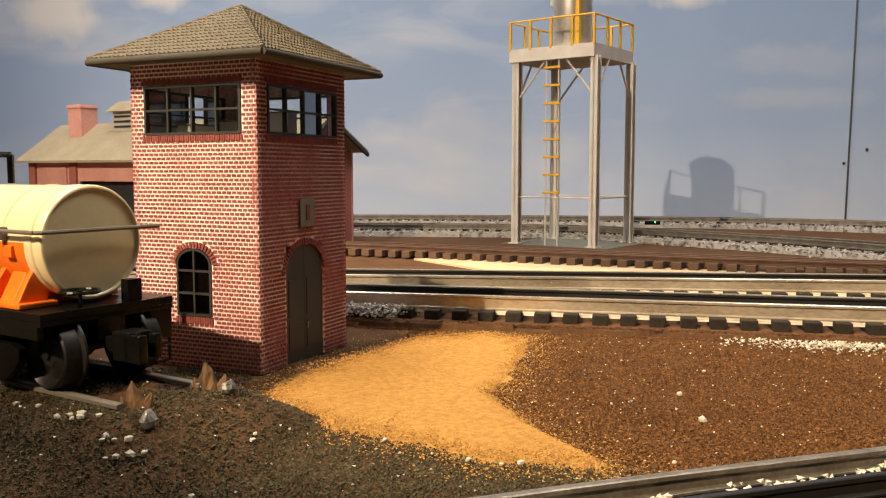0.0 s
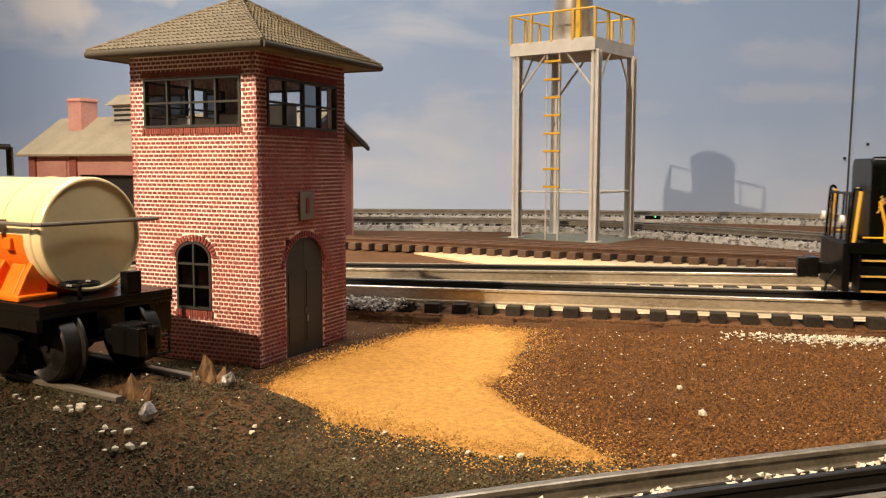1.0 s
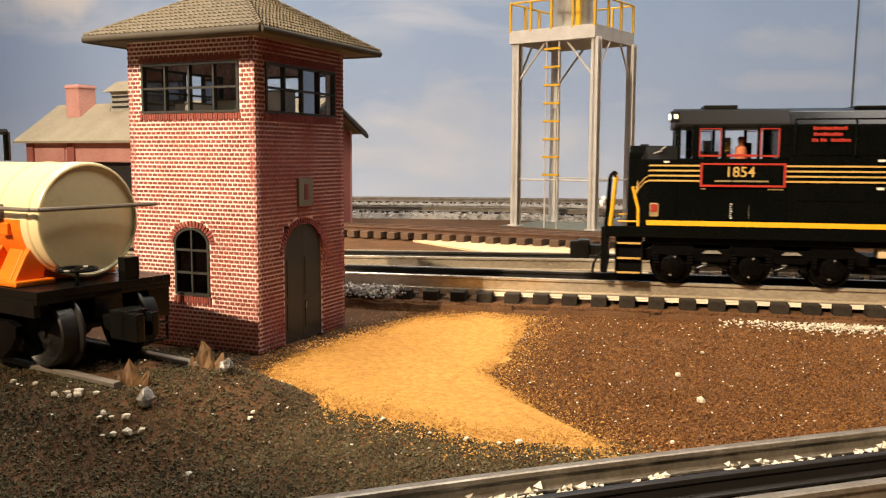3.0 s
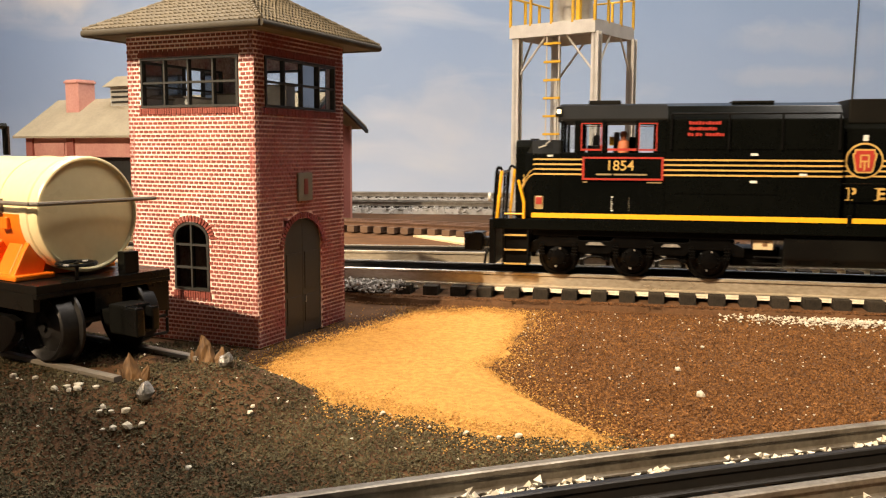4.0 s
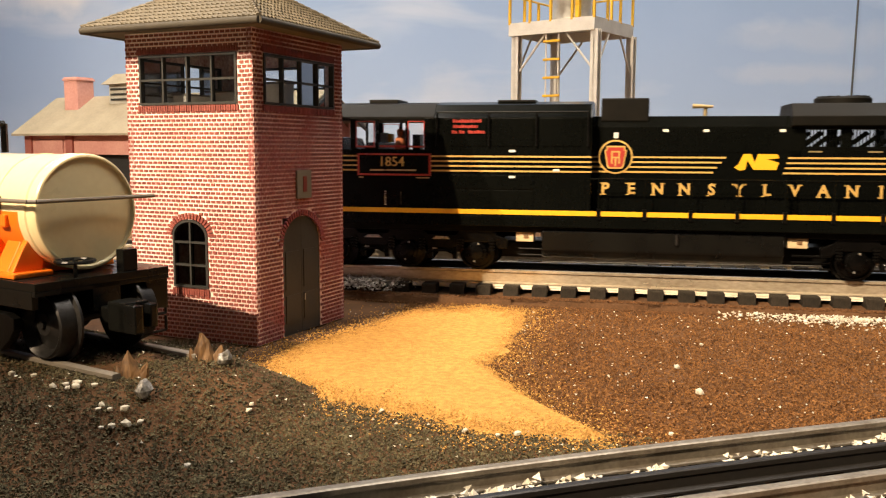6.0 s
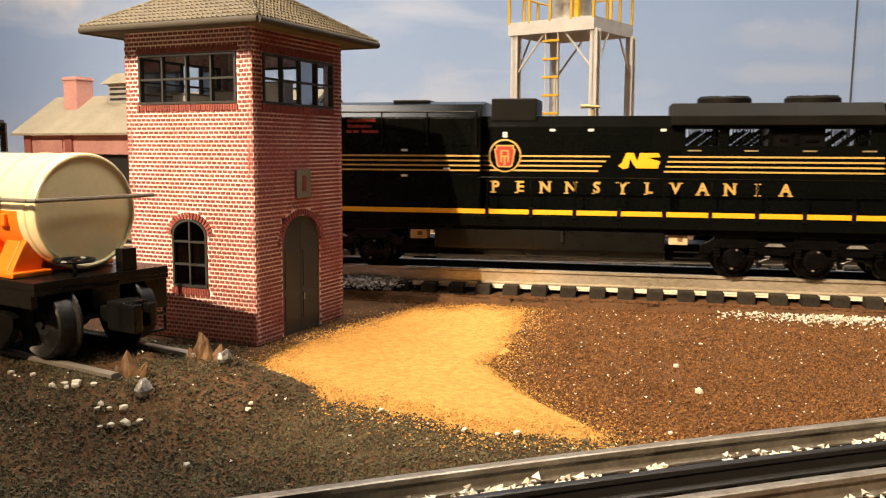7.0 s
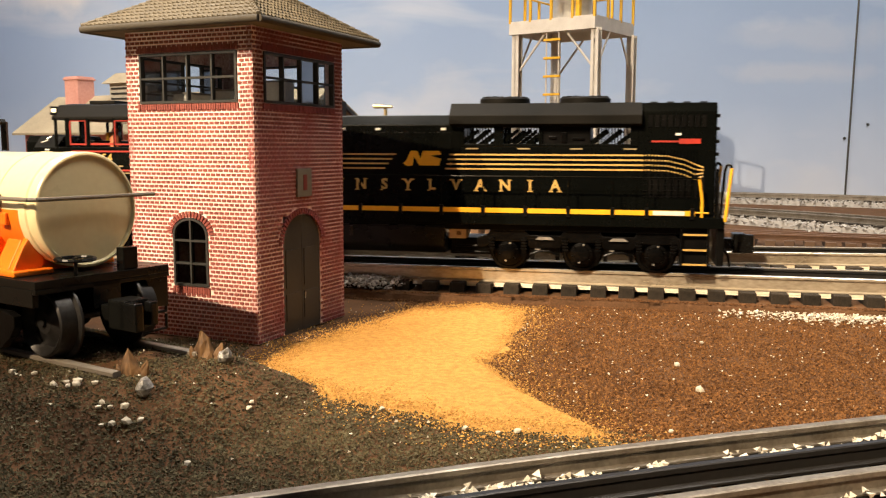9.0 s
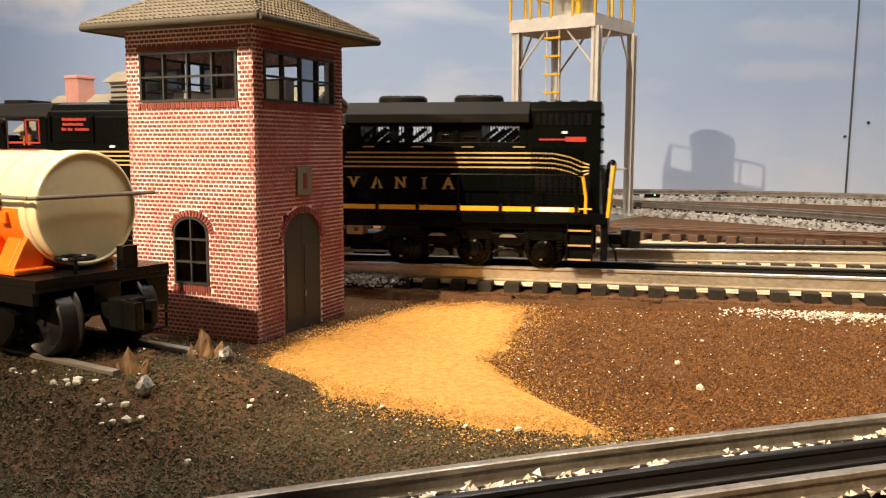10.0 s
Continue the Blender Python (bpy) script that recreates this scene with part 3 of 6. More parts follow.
def build_sand():
    rng = random.Random(3)
    cx, cy = -0.008, 0.375
    rim = []
    for (x0, y0), (x1, y1) in zip(SAND, SAND[1:] + SAND[:1]):
        for k in range(14):
            f = k / 14
            x, y = x0 + (x1 - x0) * f, y0 + (y1 - y0) * f
            j = 0.006 * noise.noise((x * 90, y * 90, 1)) + 0.004 * noise.noise((x * 300, y * 300, 5)) + rng.uniform(-0.0015, 0.0015)
            d = Vector((x - cx, y - cy)).normalized()
            rim.append((x + d.x * j, y + d.y * j))
    SAND_RIM.extend(rim[::4])
    bm = bmesh.new()
    rings = []
    for s, h in ((1.0, -0.0008), (0.97, 0.0006), (0.85, 0.0012), (0.6, 0.0015), (0.3, 0.0015)):
        rings.append([bm.verts.new((cx + (x - cx) * s, cy + (y - cy) * s, h + (0.0004 * noise.noise((x * s * 200, y * s * 200, 2)) if s < 1 else 0))) for x, y in rim])
    for r0, r1 in zip(rings, rings[1:]):
        for i in range(len(rim)):
            bm.faces.new((r0[i], r0[(i + 1) % len(rim)], r1[(i + 1) % len(rim)], r1[i]))
    bm.faces.new(rings[-1])
    solo("sand_patch", bm, M["sand"], "patch of loose ochre sand beside the brick tower", "sand", kind="structure", smooth=True)
    # loose grains on the patch and strewn over its rim
    spots = []
    while len(spots) < 34000:
        x, y = rng.uniform(-0.095, 0.075), rng.uniform(0.25, 0.51)
        near = min((Vector((x, y)) - Vector(p)).length for p in rim[::2])
        inn = inside_poly(x, y, SAND)
        if inn and rng.random() < (0.9 if near < 0.012 else 0.5):
            spots.append((x, y, 0.0012, 0.00015 + 0.00042 * rng.random() ** 2))
        elif not inn and rng.random() < math.exp(-near / 0.007) * 0.6:
            spots.append((x, y, 0.0004, rng.uniform(0.0003, 0.0006)))
    grains("sand_grains", spots, M["sand_grain"], "loose ochre sand grains strewn over the layout", "sand")


build_sand()


def keep(x, y):
    """How clean the sand is at a spot: less so near its rim."""
    d = min((Vector((x, y)) - Vector(p)).length for p in SAND_RIM)
    return 0.985 - 0.40 * math.exp(-d / 0.006)


def build_turf():
    rng = random.Random(5)
    spots = []
    while len(spots) < 95000:
        y = 0.25 + 0.25 * rng.random() ** 1.2
        x = rng.uniform(-0.02, 0.56 * y)
        if y > 0.50 - 0.21 * x - 0.005 or y < 0.224 + 0.36 * x:
            continue
        if x < 0.058 and y < 0.292 - 0.55 * (x + 0.0084):
            continue
        if inside_poly(x, y, SAND) and rng.random() < keep(x, y):
            continue
        spots.append((x, y, rng.uniform(-0.0003, 0.0007), 0.00018 + 0.00055 * rng.random() ** 2.5))
    grains("brown_turf", spots, M["turf_brown"], "coarse brown ground turf covering the layout", "turf", flat=0.8)
    spots = []
    while len(spots) < 85000:
        y = rng.uniform(0.185, 0.40)
        x = rng.uniform(-0.56 * y, 0.07)
        if y < 0.206 + 0.36 * x - 0.02 or y > 0.345 - 0.60 * (x + 0.0715) + (0.045 if x < -0.085 else 0):
            continue
        if (inside_poly(x, y, SAND) and rng.random() < keep(x, y)) or (abs((Vector((x, y, 0)) - CAR_AT).dot(CN)) < 0.015 and (Vector((x, y, 0)) - CAR_AT).dot(CA) < 0.02 and rng.random() < 0.8):
            continue
        spots.append((x, y, rise(x, y) + rng.uniform(-0.0003, 0.0005), 0.0002 + 0.0006 * rng.random() ** 2.5))
    grains("olive_turf", spots, M["turf_dark"], "fine dark olive ground turf covering the layout", "turf", flat=0.8)
    # pale crumbs strewn about
    spots = [(x, y, rise(x, y) + 0.0010, rng.uniform(0.0003, 0.0007)) for x, y in [(rng.uniform(-0.19, 0.24), rng.uniform(0.24, 0.47)) for _ in range(650)]]
    spots = [s for s in spots if not inside_poly(s[0], s[1], SAND) or rng.random() < 0.05]
    grains("pale_crumbs", spots, M["white_stone"], "tiny pale stone crumbs strewn over the turf", "gravel")


build_turf()

# ---- tracks ----


def smooth_line(pts, step=0.01):
    out = []
    p = [Vector(q) for q in pts]
    p = [2 * p[0] - p[1]] + p + [2 * p[-1] - p[-2]]
    for a, b, c, d in zip(p, p[1:], p[2:], p[3:]):
        k = max(2, int((c - b).length / step))
        for i in range(k):
            t = i / k
            out.append(0.5 * (2 * b + (c - a) * t + (2 * a - 5 * b + 4 * c - d) * t * t + (3 * b - a - 3 * c + d) * t ** 3))
    out.append(p[-2])
    return out


def rail_sweep(bm, line, offset, base, height, head=0.0016, foot=0.0019):
    prof = [(-foot, 0), (foot, 0), (foot, 0.0006), (0.0006, 0.0013), (0.0006, height - 0.0020), (head, height - 0.0015), (head, height - 0.0003), (head * 0.7, height), (-head * 0.7, height), (-head, height - 0.0003), (-head, height - 0.0015), (-0.0006, height - 0.0020), (-0.0006, 0.0013), (-foot, 0.0006)]
    rings = []
    for i, p in enumerate(line):
        t = (line[min(i + 1, len(line) - 1)] - line[max(i - 1, 0)]).normalized()
        n = Vector((-t.y, t.x))
        rings.append([bm.verts.new((p.x + n.x * (offset + a), p.y + n.y * (offset + a), base + b)) for a, b in prof])
    k = len(prof)
    for r0, r1 in zip(rings, rings[1:]):
        for i in range(k):
            bm.faces.new((r0[i], r0[(i + 1) % k], r1[(i + 1) % k], r1[i]))
    bm.faces.new(rings[0][::-1])
    bm.faces.new(rings[-1])


def head_strip(bm, line, offset, top):
    """A thin polished band along the top of a rail."""
    rings = []
    for i, p in enumerate(line):
        t = (line[min(i + 1, len(line) - 1)] - line[max(i - 1, 0)]).normalized()
        n = Vector((-t.y, t.x))
        rings.append([bm.verts.new((p.x + n.x * (offset + a), p.y + n.y * (offset + a), top + b)) for a, b in ((-0.0013, -0.0002), (-0.0013, 0.0003), (0.0013, 0.0003), (0.0013, -0.0002))])
    for r0, r1 in zip(rings, rings[1:]):
        for i in range(4):
            bm.faces.new((r0[i], r0[(i + 1) % 4], r1[(i + 1) % 4], r1[i]))


def build_track(label, pts, top, rail_h, rail_mat, tie_mat, tie_h=0.006, tie_w=0.0088, tie_len=0.054, spacing=0.0163, bed=None, bed_mat=None, bed_half=0.036,
                mid=None, mid_mat=None, bed_top=None, ties=True, strip=None, far_mat=None, name="track"):
    line = smooth_line([Vector((x, y)) for x, y in pts])
    tr = thing(name, label, "track", group="model railway tracks")
    for off in (-0.0166, 0.0166):
        bm = bmesh.new()
        rail_sweep(bm, line, off, top - rail_h, rail_h)
        # the far rail can take a darker material than the near one
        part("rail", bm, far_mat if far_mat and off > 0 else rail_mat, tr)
        if strip and off > 0:
            bm = bmesh.new()
            head_strip(bm, line, off, top)
            part("rail_head", bm, rail_mat, tr, "polished rail head")
        # added strip: the sunlit rail foot between the ties, painted bright
        if strip and off < 0:
            bm = bmesh.new()
            rail_sweep(bm, line, off, top - rail_h - 0.0028, 0.0027, 0.0016, 0.0016)
            part("rail_strip", bm, strip, tr, "rail foot with sunlight put into its cream colour")
    if mid:
        bm = bmesh.new()
        rail_sweep(bm, line, 0, top - rail_h, rail_h * 0.97, 0.0012)
        part("centre_rail", bm, mid_mat, tr, "blackened centre rail")
    if ties:
        tie_top = top - rail_h + 0.0002
        me = None
        run, acc, spots = 0.0, spacing, []
        for a, b in zip(line, line[1:]):
            seg = (b - a).length
            while run + seg >= acc:
                spots.append((a.lerp(b, (acc - run) / seg), math.atan2((b - a).y, (b - a).x)))
                acc += spacing
            run += seg
        bm = bmesh.new()
        bm_box(bm, -tie_w / 2, tie_w / 2, -tie_len / 2, tie_len / 2, -tie_h, 0)
        me = mesh_of("tie", bm, tie_mat, bevel=0.0005)
        rng = random.Random(11)
        for p, a in spots:
            shared("tie", me, tr, Matrix.Translation((p.x, p.y, tie_top)) @ pose(0, rng.uniform(-0.0006, 0.0006), rng.uniform(-0.0002, 0.0), 0, 0, math.degrees(a) + rng.uniform(-1.2, 1.2)))
    if bed:
        bm = bmesh.new()
        h = bed_top if bed_top is not None else top - rail_h - tie_h + 0.0004
        rings = []
        for i, p in enumerate(line):
            t = (line[min(i + 1, len(line) - 1)] - line[max(i - 1, 0)]).normalized()
            n = Vector((-t.y, t.x))
            w = bed_half + 0.0012 * noise.noise((p.x * 60, p.y * 60, 0))
            rings.append([bm.verts.new((p.x + n.x * a, p.y + n.y * a, b)) for a, b in ((-w - h * 0.5, -0.001), (-w, h), (w, h), (w + h * 0.5, -0.001))])
        for r0, r1 in zip(rings, rings[1:]):
            for i in range(3):
                bm.faces.new((r0[i], r0[i + 1], r1[i + 1], r1[i]))
        part("roadbed", bm, bed_mat, tr, bed)
    return line


YAW = -11.91
TRK = math.tan(radians(YAW))
U = Vector((math.cos(radians(YAW)), math.sin(radians(YAW)), 0))
NN = Vector((-U.y, U.x, 0))
LOCO_SIDE = Vector((0, 0.507, 0))
HALF = 0.030
AXIS = LOCO_SIDE + NN * HALF
main_line = [(AXIS + U * s).to_2d() for s in (-1.1, -0.5, 0, 0.4, 0.9)]
line_1 = build_track("main track with bright nickel rails on black ties", [tuple(p) for p in main_line], 0.018, 0.0085, M["rail"], M["tie"], tie_h=0.0062, strip=M["lit_rail_foot"], far_mat=M["rail_dark"], bed="brown earth roadbed", bed_mat=M["earth"], bed_half=0.032, bed_top=0.0040)
line_2 = build_track("second track with bright nickel rails on black ties", [(-1.1, 0.742), (-0.4, 0.672), (0.1, 0.6225), (0.5, 0.5855), (1.0, 0.543)], 0.018, 0.0085, M["rail"], M["tie"], tie_h=0.0062, strip=M["lit_rail_foot"], far_mat=M["rail_dark"], bed="tan roadbed strip", bed_mat=M["tan"], bed_half=0.032, bed_top=0.0038)
line_3 = build_track("old siding with rusty rails on brown ties", [(-1.0, 1.27), (-0.5, 1.115), (-0.1, 0.970), (0.12, 0.868), (0.40, 0.755), (0.8, 0.60), (1.2, 0.45)], 0.0125, 0.0050, M["rail_rust"], M["tie_brown"], tie_h=0.0065, mid=True, mid_mat=M["rail_rust"])
line_4 = build_track("curved back track on grey ballast", [(-1.2, 1.36), (-0.5, 1.33), (-0.12, 1.285), (0.17, 1.235), (0.36, 1.065), (0.475, 0.905), (0.56, 0.70)], 0.0155, 0.0065, M["rail_side"], M["tie"], tie_h=0.004, bed="grey ballast roadbed", bed_mat=M["grey_stone"], bed_half=0.040, bed_top=0.0065)
line_5 = build_track("far curved track along the backdrop", [(-1.2, 1.50), (-0.5, 1.53), (-0.14, 1.535), (0.2, 1.50), (0.48, 1.44), (0.69, 1.325), (0.85, 1.15)], 0.0155, 0.0065, M["rail_side"], M["tie"], tie_h=0.004, bed="grey ballast roadbed", bed_mat=M["grey_stone"], bed_half=0.040, bed_top=0.0065)
line_6 = build_track("dark track with three rails and white ballast", [(-0.15, 0.1325), (0.0, 0.1910), (0.12, 0.2315), (0.35, 0.3015), (0.6, 0.3665)], 0.0100, 0.0060, M["rail_side"], M["grime"], tie_h=0.004, mid=True, mid_mat=M["rail_dark"], tie_len=0.046)
line_7 = build_track("siding under the tank car, half buried in turf", [tuple((CAR_AT + CA * s).to_2d()) for s in (-0.5, -0.2, 0.030)], 0.0180, 0.0060, M["taupe"], M["grime"], tie_h=0.004, tie_len=0.046, ties=False)


def build_ballast():
    rng = random.Random(8)
    spots = []
    for x, y in [(rng.gauss(0.222, 0.026), rng.gauss(0.452, 0.009)) for _ in range(1100)] + [(rng.uniform(0.15, 0.26), rng.gauss(0.463, 0.006)) for _ in range(450)]:
        if y < 0.476 - 0.21 * (x - 0.2) + 0.008:
            spots.append((x, y, rng.uniform(0.0002, 0.0022), rng.uniform(0.0005, 0.0013)))
    grains("white_ballast", spots, M["white_stone"], "heap of white ballast spilled beside the main track", "ballast")
    spots = [(rng.gauss(-0.046, 0.012), rng.gauss(0.524, 0.008), rng.uniform(0.006, 0.0115), rng.uniform(0.0008, 0.0018)) for _ in range(800)]
    spots += [(-0.05 + rng.uniform(-0.05, 0.14), 0.585 + rng.gauss(0, 0.006), 0.006, rng.uniform(0.0008, 0.0016)) for _ in range(420)]
    spots += [(rng.uniform(-0.24, -0.10), rng.uniform(0.47, 0.60), rng.uniform(0, 0.004), rng.uniform(0.001, 0.002)) for _ in range(1600)]
    grains("grey_ballast", spots, M["grey_stone"], "grey ballast stones between ties and tower", "ballast")
    spots = [(rng.gauss(-0.205, 0.024), rng.gauss(0.575, 0.016), rng.uniform(0.0, 0.006), rng.uniform(0.0009, 0.0019)) for _ in range(1300)]
    grains("pale_ballast", spots, M["white_stone"], "pale ballast heaped behind the tank car", "ballast")
    # rough earth ridge along the tie ends of the main track
    bm = bmesh.new()
    rings = []
    for k in range(420):
        d = -0.12 + k * 0.001
        p = AXIS + U * d
        j = 0.0016 * noise.noise((d * 55, 0, 4)) + 0.0008 * noise.noise((d * 240, 0, 9))
        h = 0.0040 + 0.0012 * noise.noise((d * 70, 3, 0)) + 0.0009 * noise.noise((d * 320, 1, 0))
        if noise.noise((d * 28, 7, 2)) < -0.28:
            h *= 0.45
        rings.append([bm.verts.new(p + NN * o + Vector((0, 0, z))) for o, z in ((-0.0375 + j, -0.001), (-0.0362 + j, h * 0.75), (-0.0345 + j * 0.6, h), (-0.0300 + j, h * 0.85), (-0.0290, -0.001))])
    for r0, r1 in zip(rings, rings[1:]):
        for i in range(4):
            bm.faces.new((r0[i], r0[i + 1], r1[i + 1], r1[i]))
    solo("earth_ridge", bm, M["earth"], "crumbling brown earth ridge along the tie ends", "earth", kind="structure")
    spots = []
    for _ in range(9000):
        d = rng.uniform(-0.12, 0.30)
        o = rng.gauss(-0.036, 0.004)
        p = AXIS + U * d + NN * o
        spots.append((p.x, p.y, 0.0042 if -0.0365 < o < -0.029 else 0.0005, 0.0002 + 0.0006 * rng.random() ** 2))
    grains("ridge_crumbs", spots, M["turf_fine"], "brown earth crumbs along the track edge", "earth")
    spots = []
    for line, w in ((line_4, 0.058), (line_5, 0.055)):
        for _ in range(6500):
            i = rng.randrange(1, len(line) - 1)
            p, t = line[i], (line[i + 1] - line[i - 1]).normalized()
            o = rng.uniform(-w, w)
            if -0.35 < p.x < 0.8 and p.y > 0.7:
                h = 0.0075 if abs(o) < 0.038 else max(0.001, 0.0075 - (abs(o) - 0.038) * 0.33)
                spots.append((p.x - t.y * o + rng.uniform(-0.004, 0.004), p.y + t.x * o, h, rng.uniform(0.0016, 0.0036)))
    grains("back_ballast", spots, M["grey_stone"], "rough grey ballast banked along the back tracks", "ballast")
    spots = []
    for _ in range(2000):
        i = rng.randrange(1, len(line_6) - 1)
        p, t = line_6[i], (line_6[i + 1] - line_6[i - 1]).normalized()
        x = p.x + rng.uniform(-0.005, 0.005)
        o = rng.gauss(0.0085, 0.0022) if rng.random() < 0.75 else rng.gauss(-0.024, 0.003)
        if -0.02 < x < 0.2 and noise.noise((x * 35, 2.0, 0)) > -0.25 and abs(o) > 0.003:
            spots.append((x - t.y * o, p.y + t.x * o, rng.uniform(0.0045, 0.0068), rng.uniform(0.0007, 0.0016)))
    grains("track_ballast", spots, M["white_stone"], "white ballast stones between the foreground rails", "ballast")
    # a tan strip of sand between the tracks
    bm = bmesh.new()
    rim = [(-0.03, 0.905), (0.04, 0.80), (0.12, 0.775), (0.35, 0.70), (0.40, 0.735), (0.25, 0.80), (0.10, 0.865), (0.0, 0.91)]
    vs = [bm.verts.new((x, y, 0.0012)) for x, y in rim]
    bm.faces.new(vs)
    lo = [bm.verts.new((x, y, -0.002)) for x, y in rim]
    for i in range(len(rim)):
        bm.faces.new((vs[i], vs[(i + 1) % len(rim)], lo[(i + 1) % len(rim)], lo[i]))
    solo("tan_strip", bm, M["tan"], "pale tan sand strip between the tracks", "sand", kind="structure")


build_ballast()


def build_stones():
    rng = random.Random(4)
    meshes = []
    for k in range(5):
        bm = bmesh.new()
        bmesh.ops.create_icosphere(bm, subdivisions=1, radius=1)
        for v in bm.verts:
            v.co *= rng.uniform(0.65, 1.2)
            v.co.z *= 0.8
        meshes.append(mesh_of("stone", bm, M["white_stone"]))
    places = [(-0.1158, 0.2667), (-0.1201, 0.2673), (-0.1118, 0.2660), (-0.1146, 0.2647), (-0.1115, 0.2640), (-0.1005, 0.2521), (-0.1000, 0.2542), (-0.0973, 0.2529), (-0.0933, 0.2544), (-0.0946, 0.2470), (-0.0974, 0.2460), (-0.0910, 0.2488), (-0.0878, 0.2512), (-0.1393, 0.2809), (-0.1305, 0.2769), (-0.1055, 0.2633), (-0.0196, 0.2880), (-0.0614, 0.2762), (-0.0615, 0.2802), (0.0960, 0.3490), (0.1180, 0.3900), (0.0945, 0.3120), (-0.0700, 0.2370), (0.0720, 0.2660), (0.0240, 0.2650), (0.0180, 0.2640), (0.0080, 0.2680)]
    for i, (x, y) in enumerate(places):
        r = rng.uniform(0.0009, 0.0017)
        ob = tagged(new("stone", meshes[i % 5]), "small white stone lying on the turf", "stone", "white stones on the turf")
        ob.matrix_world = Matrix.Translation((x, y, rise(x, y) + 0.0004 + r * 0.5)) @ pose(0, 0, 0, 0, 0, rng.uniform(0, 360)) @ Matrix.Scale(r, 4)
    # torn bark stumps
    for x, y, h, w in ((-0.0985, 0.2752, 0.0080, 0.0040), (-0.0813, 0.2991, 0.0092, 0.0046)):
        bm = bmesh.new()
        for k, (ox, wide, hh, lean) in enumerate(((0.0, 0.95, 1.0, -0.25), (0.75, 0.55, 0.55, 0.5), (-0.7, 0.5, 0.4, -0.4))):
            n = 9
            rows = []
            for f, g in ((0, 1.0), (0.35, 0.80), (0.7, 0.48), (1.0, 0.12)):
                rows.append([bm.verts.new((w * (ox + lean * f + wide * g * math.cos(i * math.tau / n) * rng.uniform(0.75, 1.15)), w * 0.5 * wide * g * math.sin(i * math.tau / n) * rng.uniform(0.7, 1.2), -0.001 + (h * hh + 0.001) * f * rng.uniform(0.9, 1.08))) for i in range(n)])
            for r0, r1 in zip(rows, rows[1:]):
                for i in range(n):
                    bm.faces.new((r0[i], r0[(i + 1) % n], r1[(i + 1) % n], r1[i]))
            bm.faces.new(rows[-1])
        solo("bark_stump", bm, M["bark"], "torn brown bark stump standing in the turf", "stump", m=pose(x, y, rise(x, y), 0, 0, rng.uniform(-20, 20)), group="bark stumps")
    for x, y, r in ((-0.0911, 0.2643, 0.0033), (-0.0743, 0.2983, 0.0031)):
        bm = bmesh.new()
        bmesh.ops.create_icosphere(bm, subdivisions=2, radius=r)
        for v in bm.verts:
            v.co *= rng.uniform(0.7, 1.15)
            v.co.x *= 0.8
        solo("chipped_rock", bm, M["foil"], "chipped grey and white rock beside a stump", "rock", m=pose(x, y, rise(x, y) + r * 0.55), group="chipped rocks")


build_stones()


# ---- brick signal tower ----
TW, TX, TH = 0.0755, 0.0712, 0.1405   # depth, width of the sunlit face, height of the walls
T_YAW = 24.146
T_AT = Vector((-0.0817, 0.3871, 0))


def tower_wall(bm, w, h, holes, y0, y1):
    """A wall slab in the plane x (along) and z (up), with rectangular holes (x0, x1, z0, z1)."""
    xs = sorted({0, w, *[v for q in holes for v in q[:2]]})
    zs = sorted({0, h, *[v for q in holes for v in q[2:]]})
    for xa, xb in zip(xs, xs[1:]):
        for za, zb in zip(zs, zs[1:]):
            if not any(q[0] <= (xa + xb) / 2 <= q[1] and q[2] <= (za + zb) / 2 <= q[3] for q in holes):
                bm_box(bm, xa, xb, y0, y1, za, zb)


def arch_z(x, cx, half, spring, rise):
    u = min(1, abs(x - cx) / half)
    return spring + rise * math.sqrt(max(0, 1 - u * u))


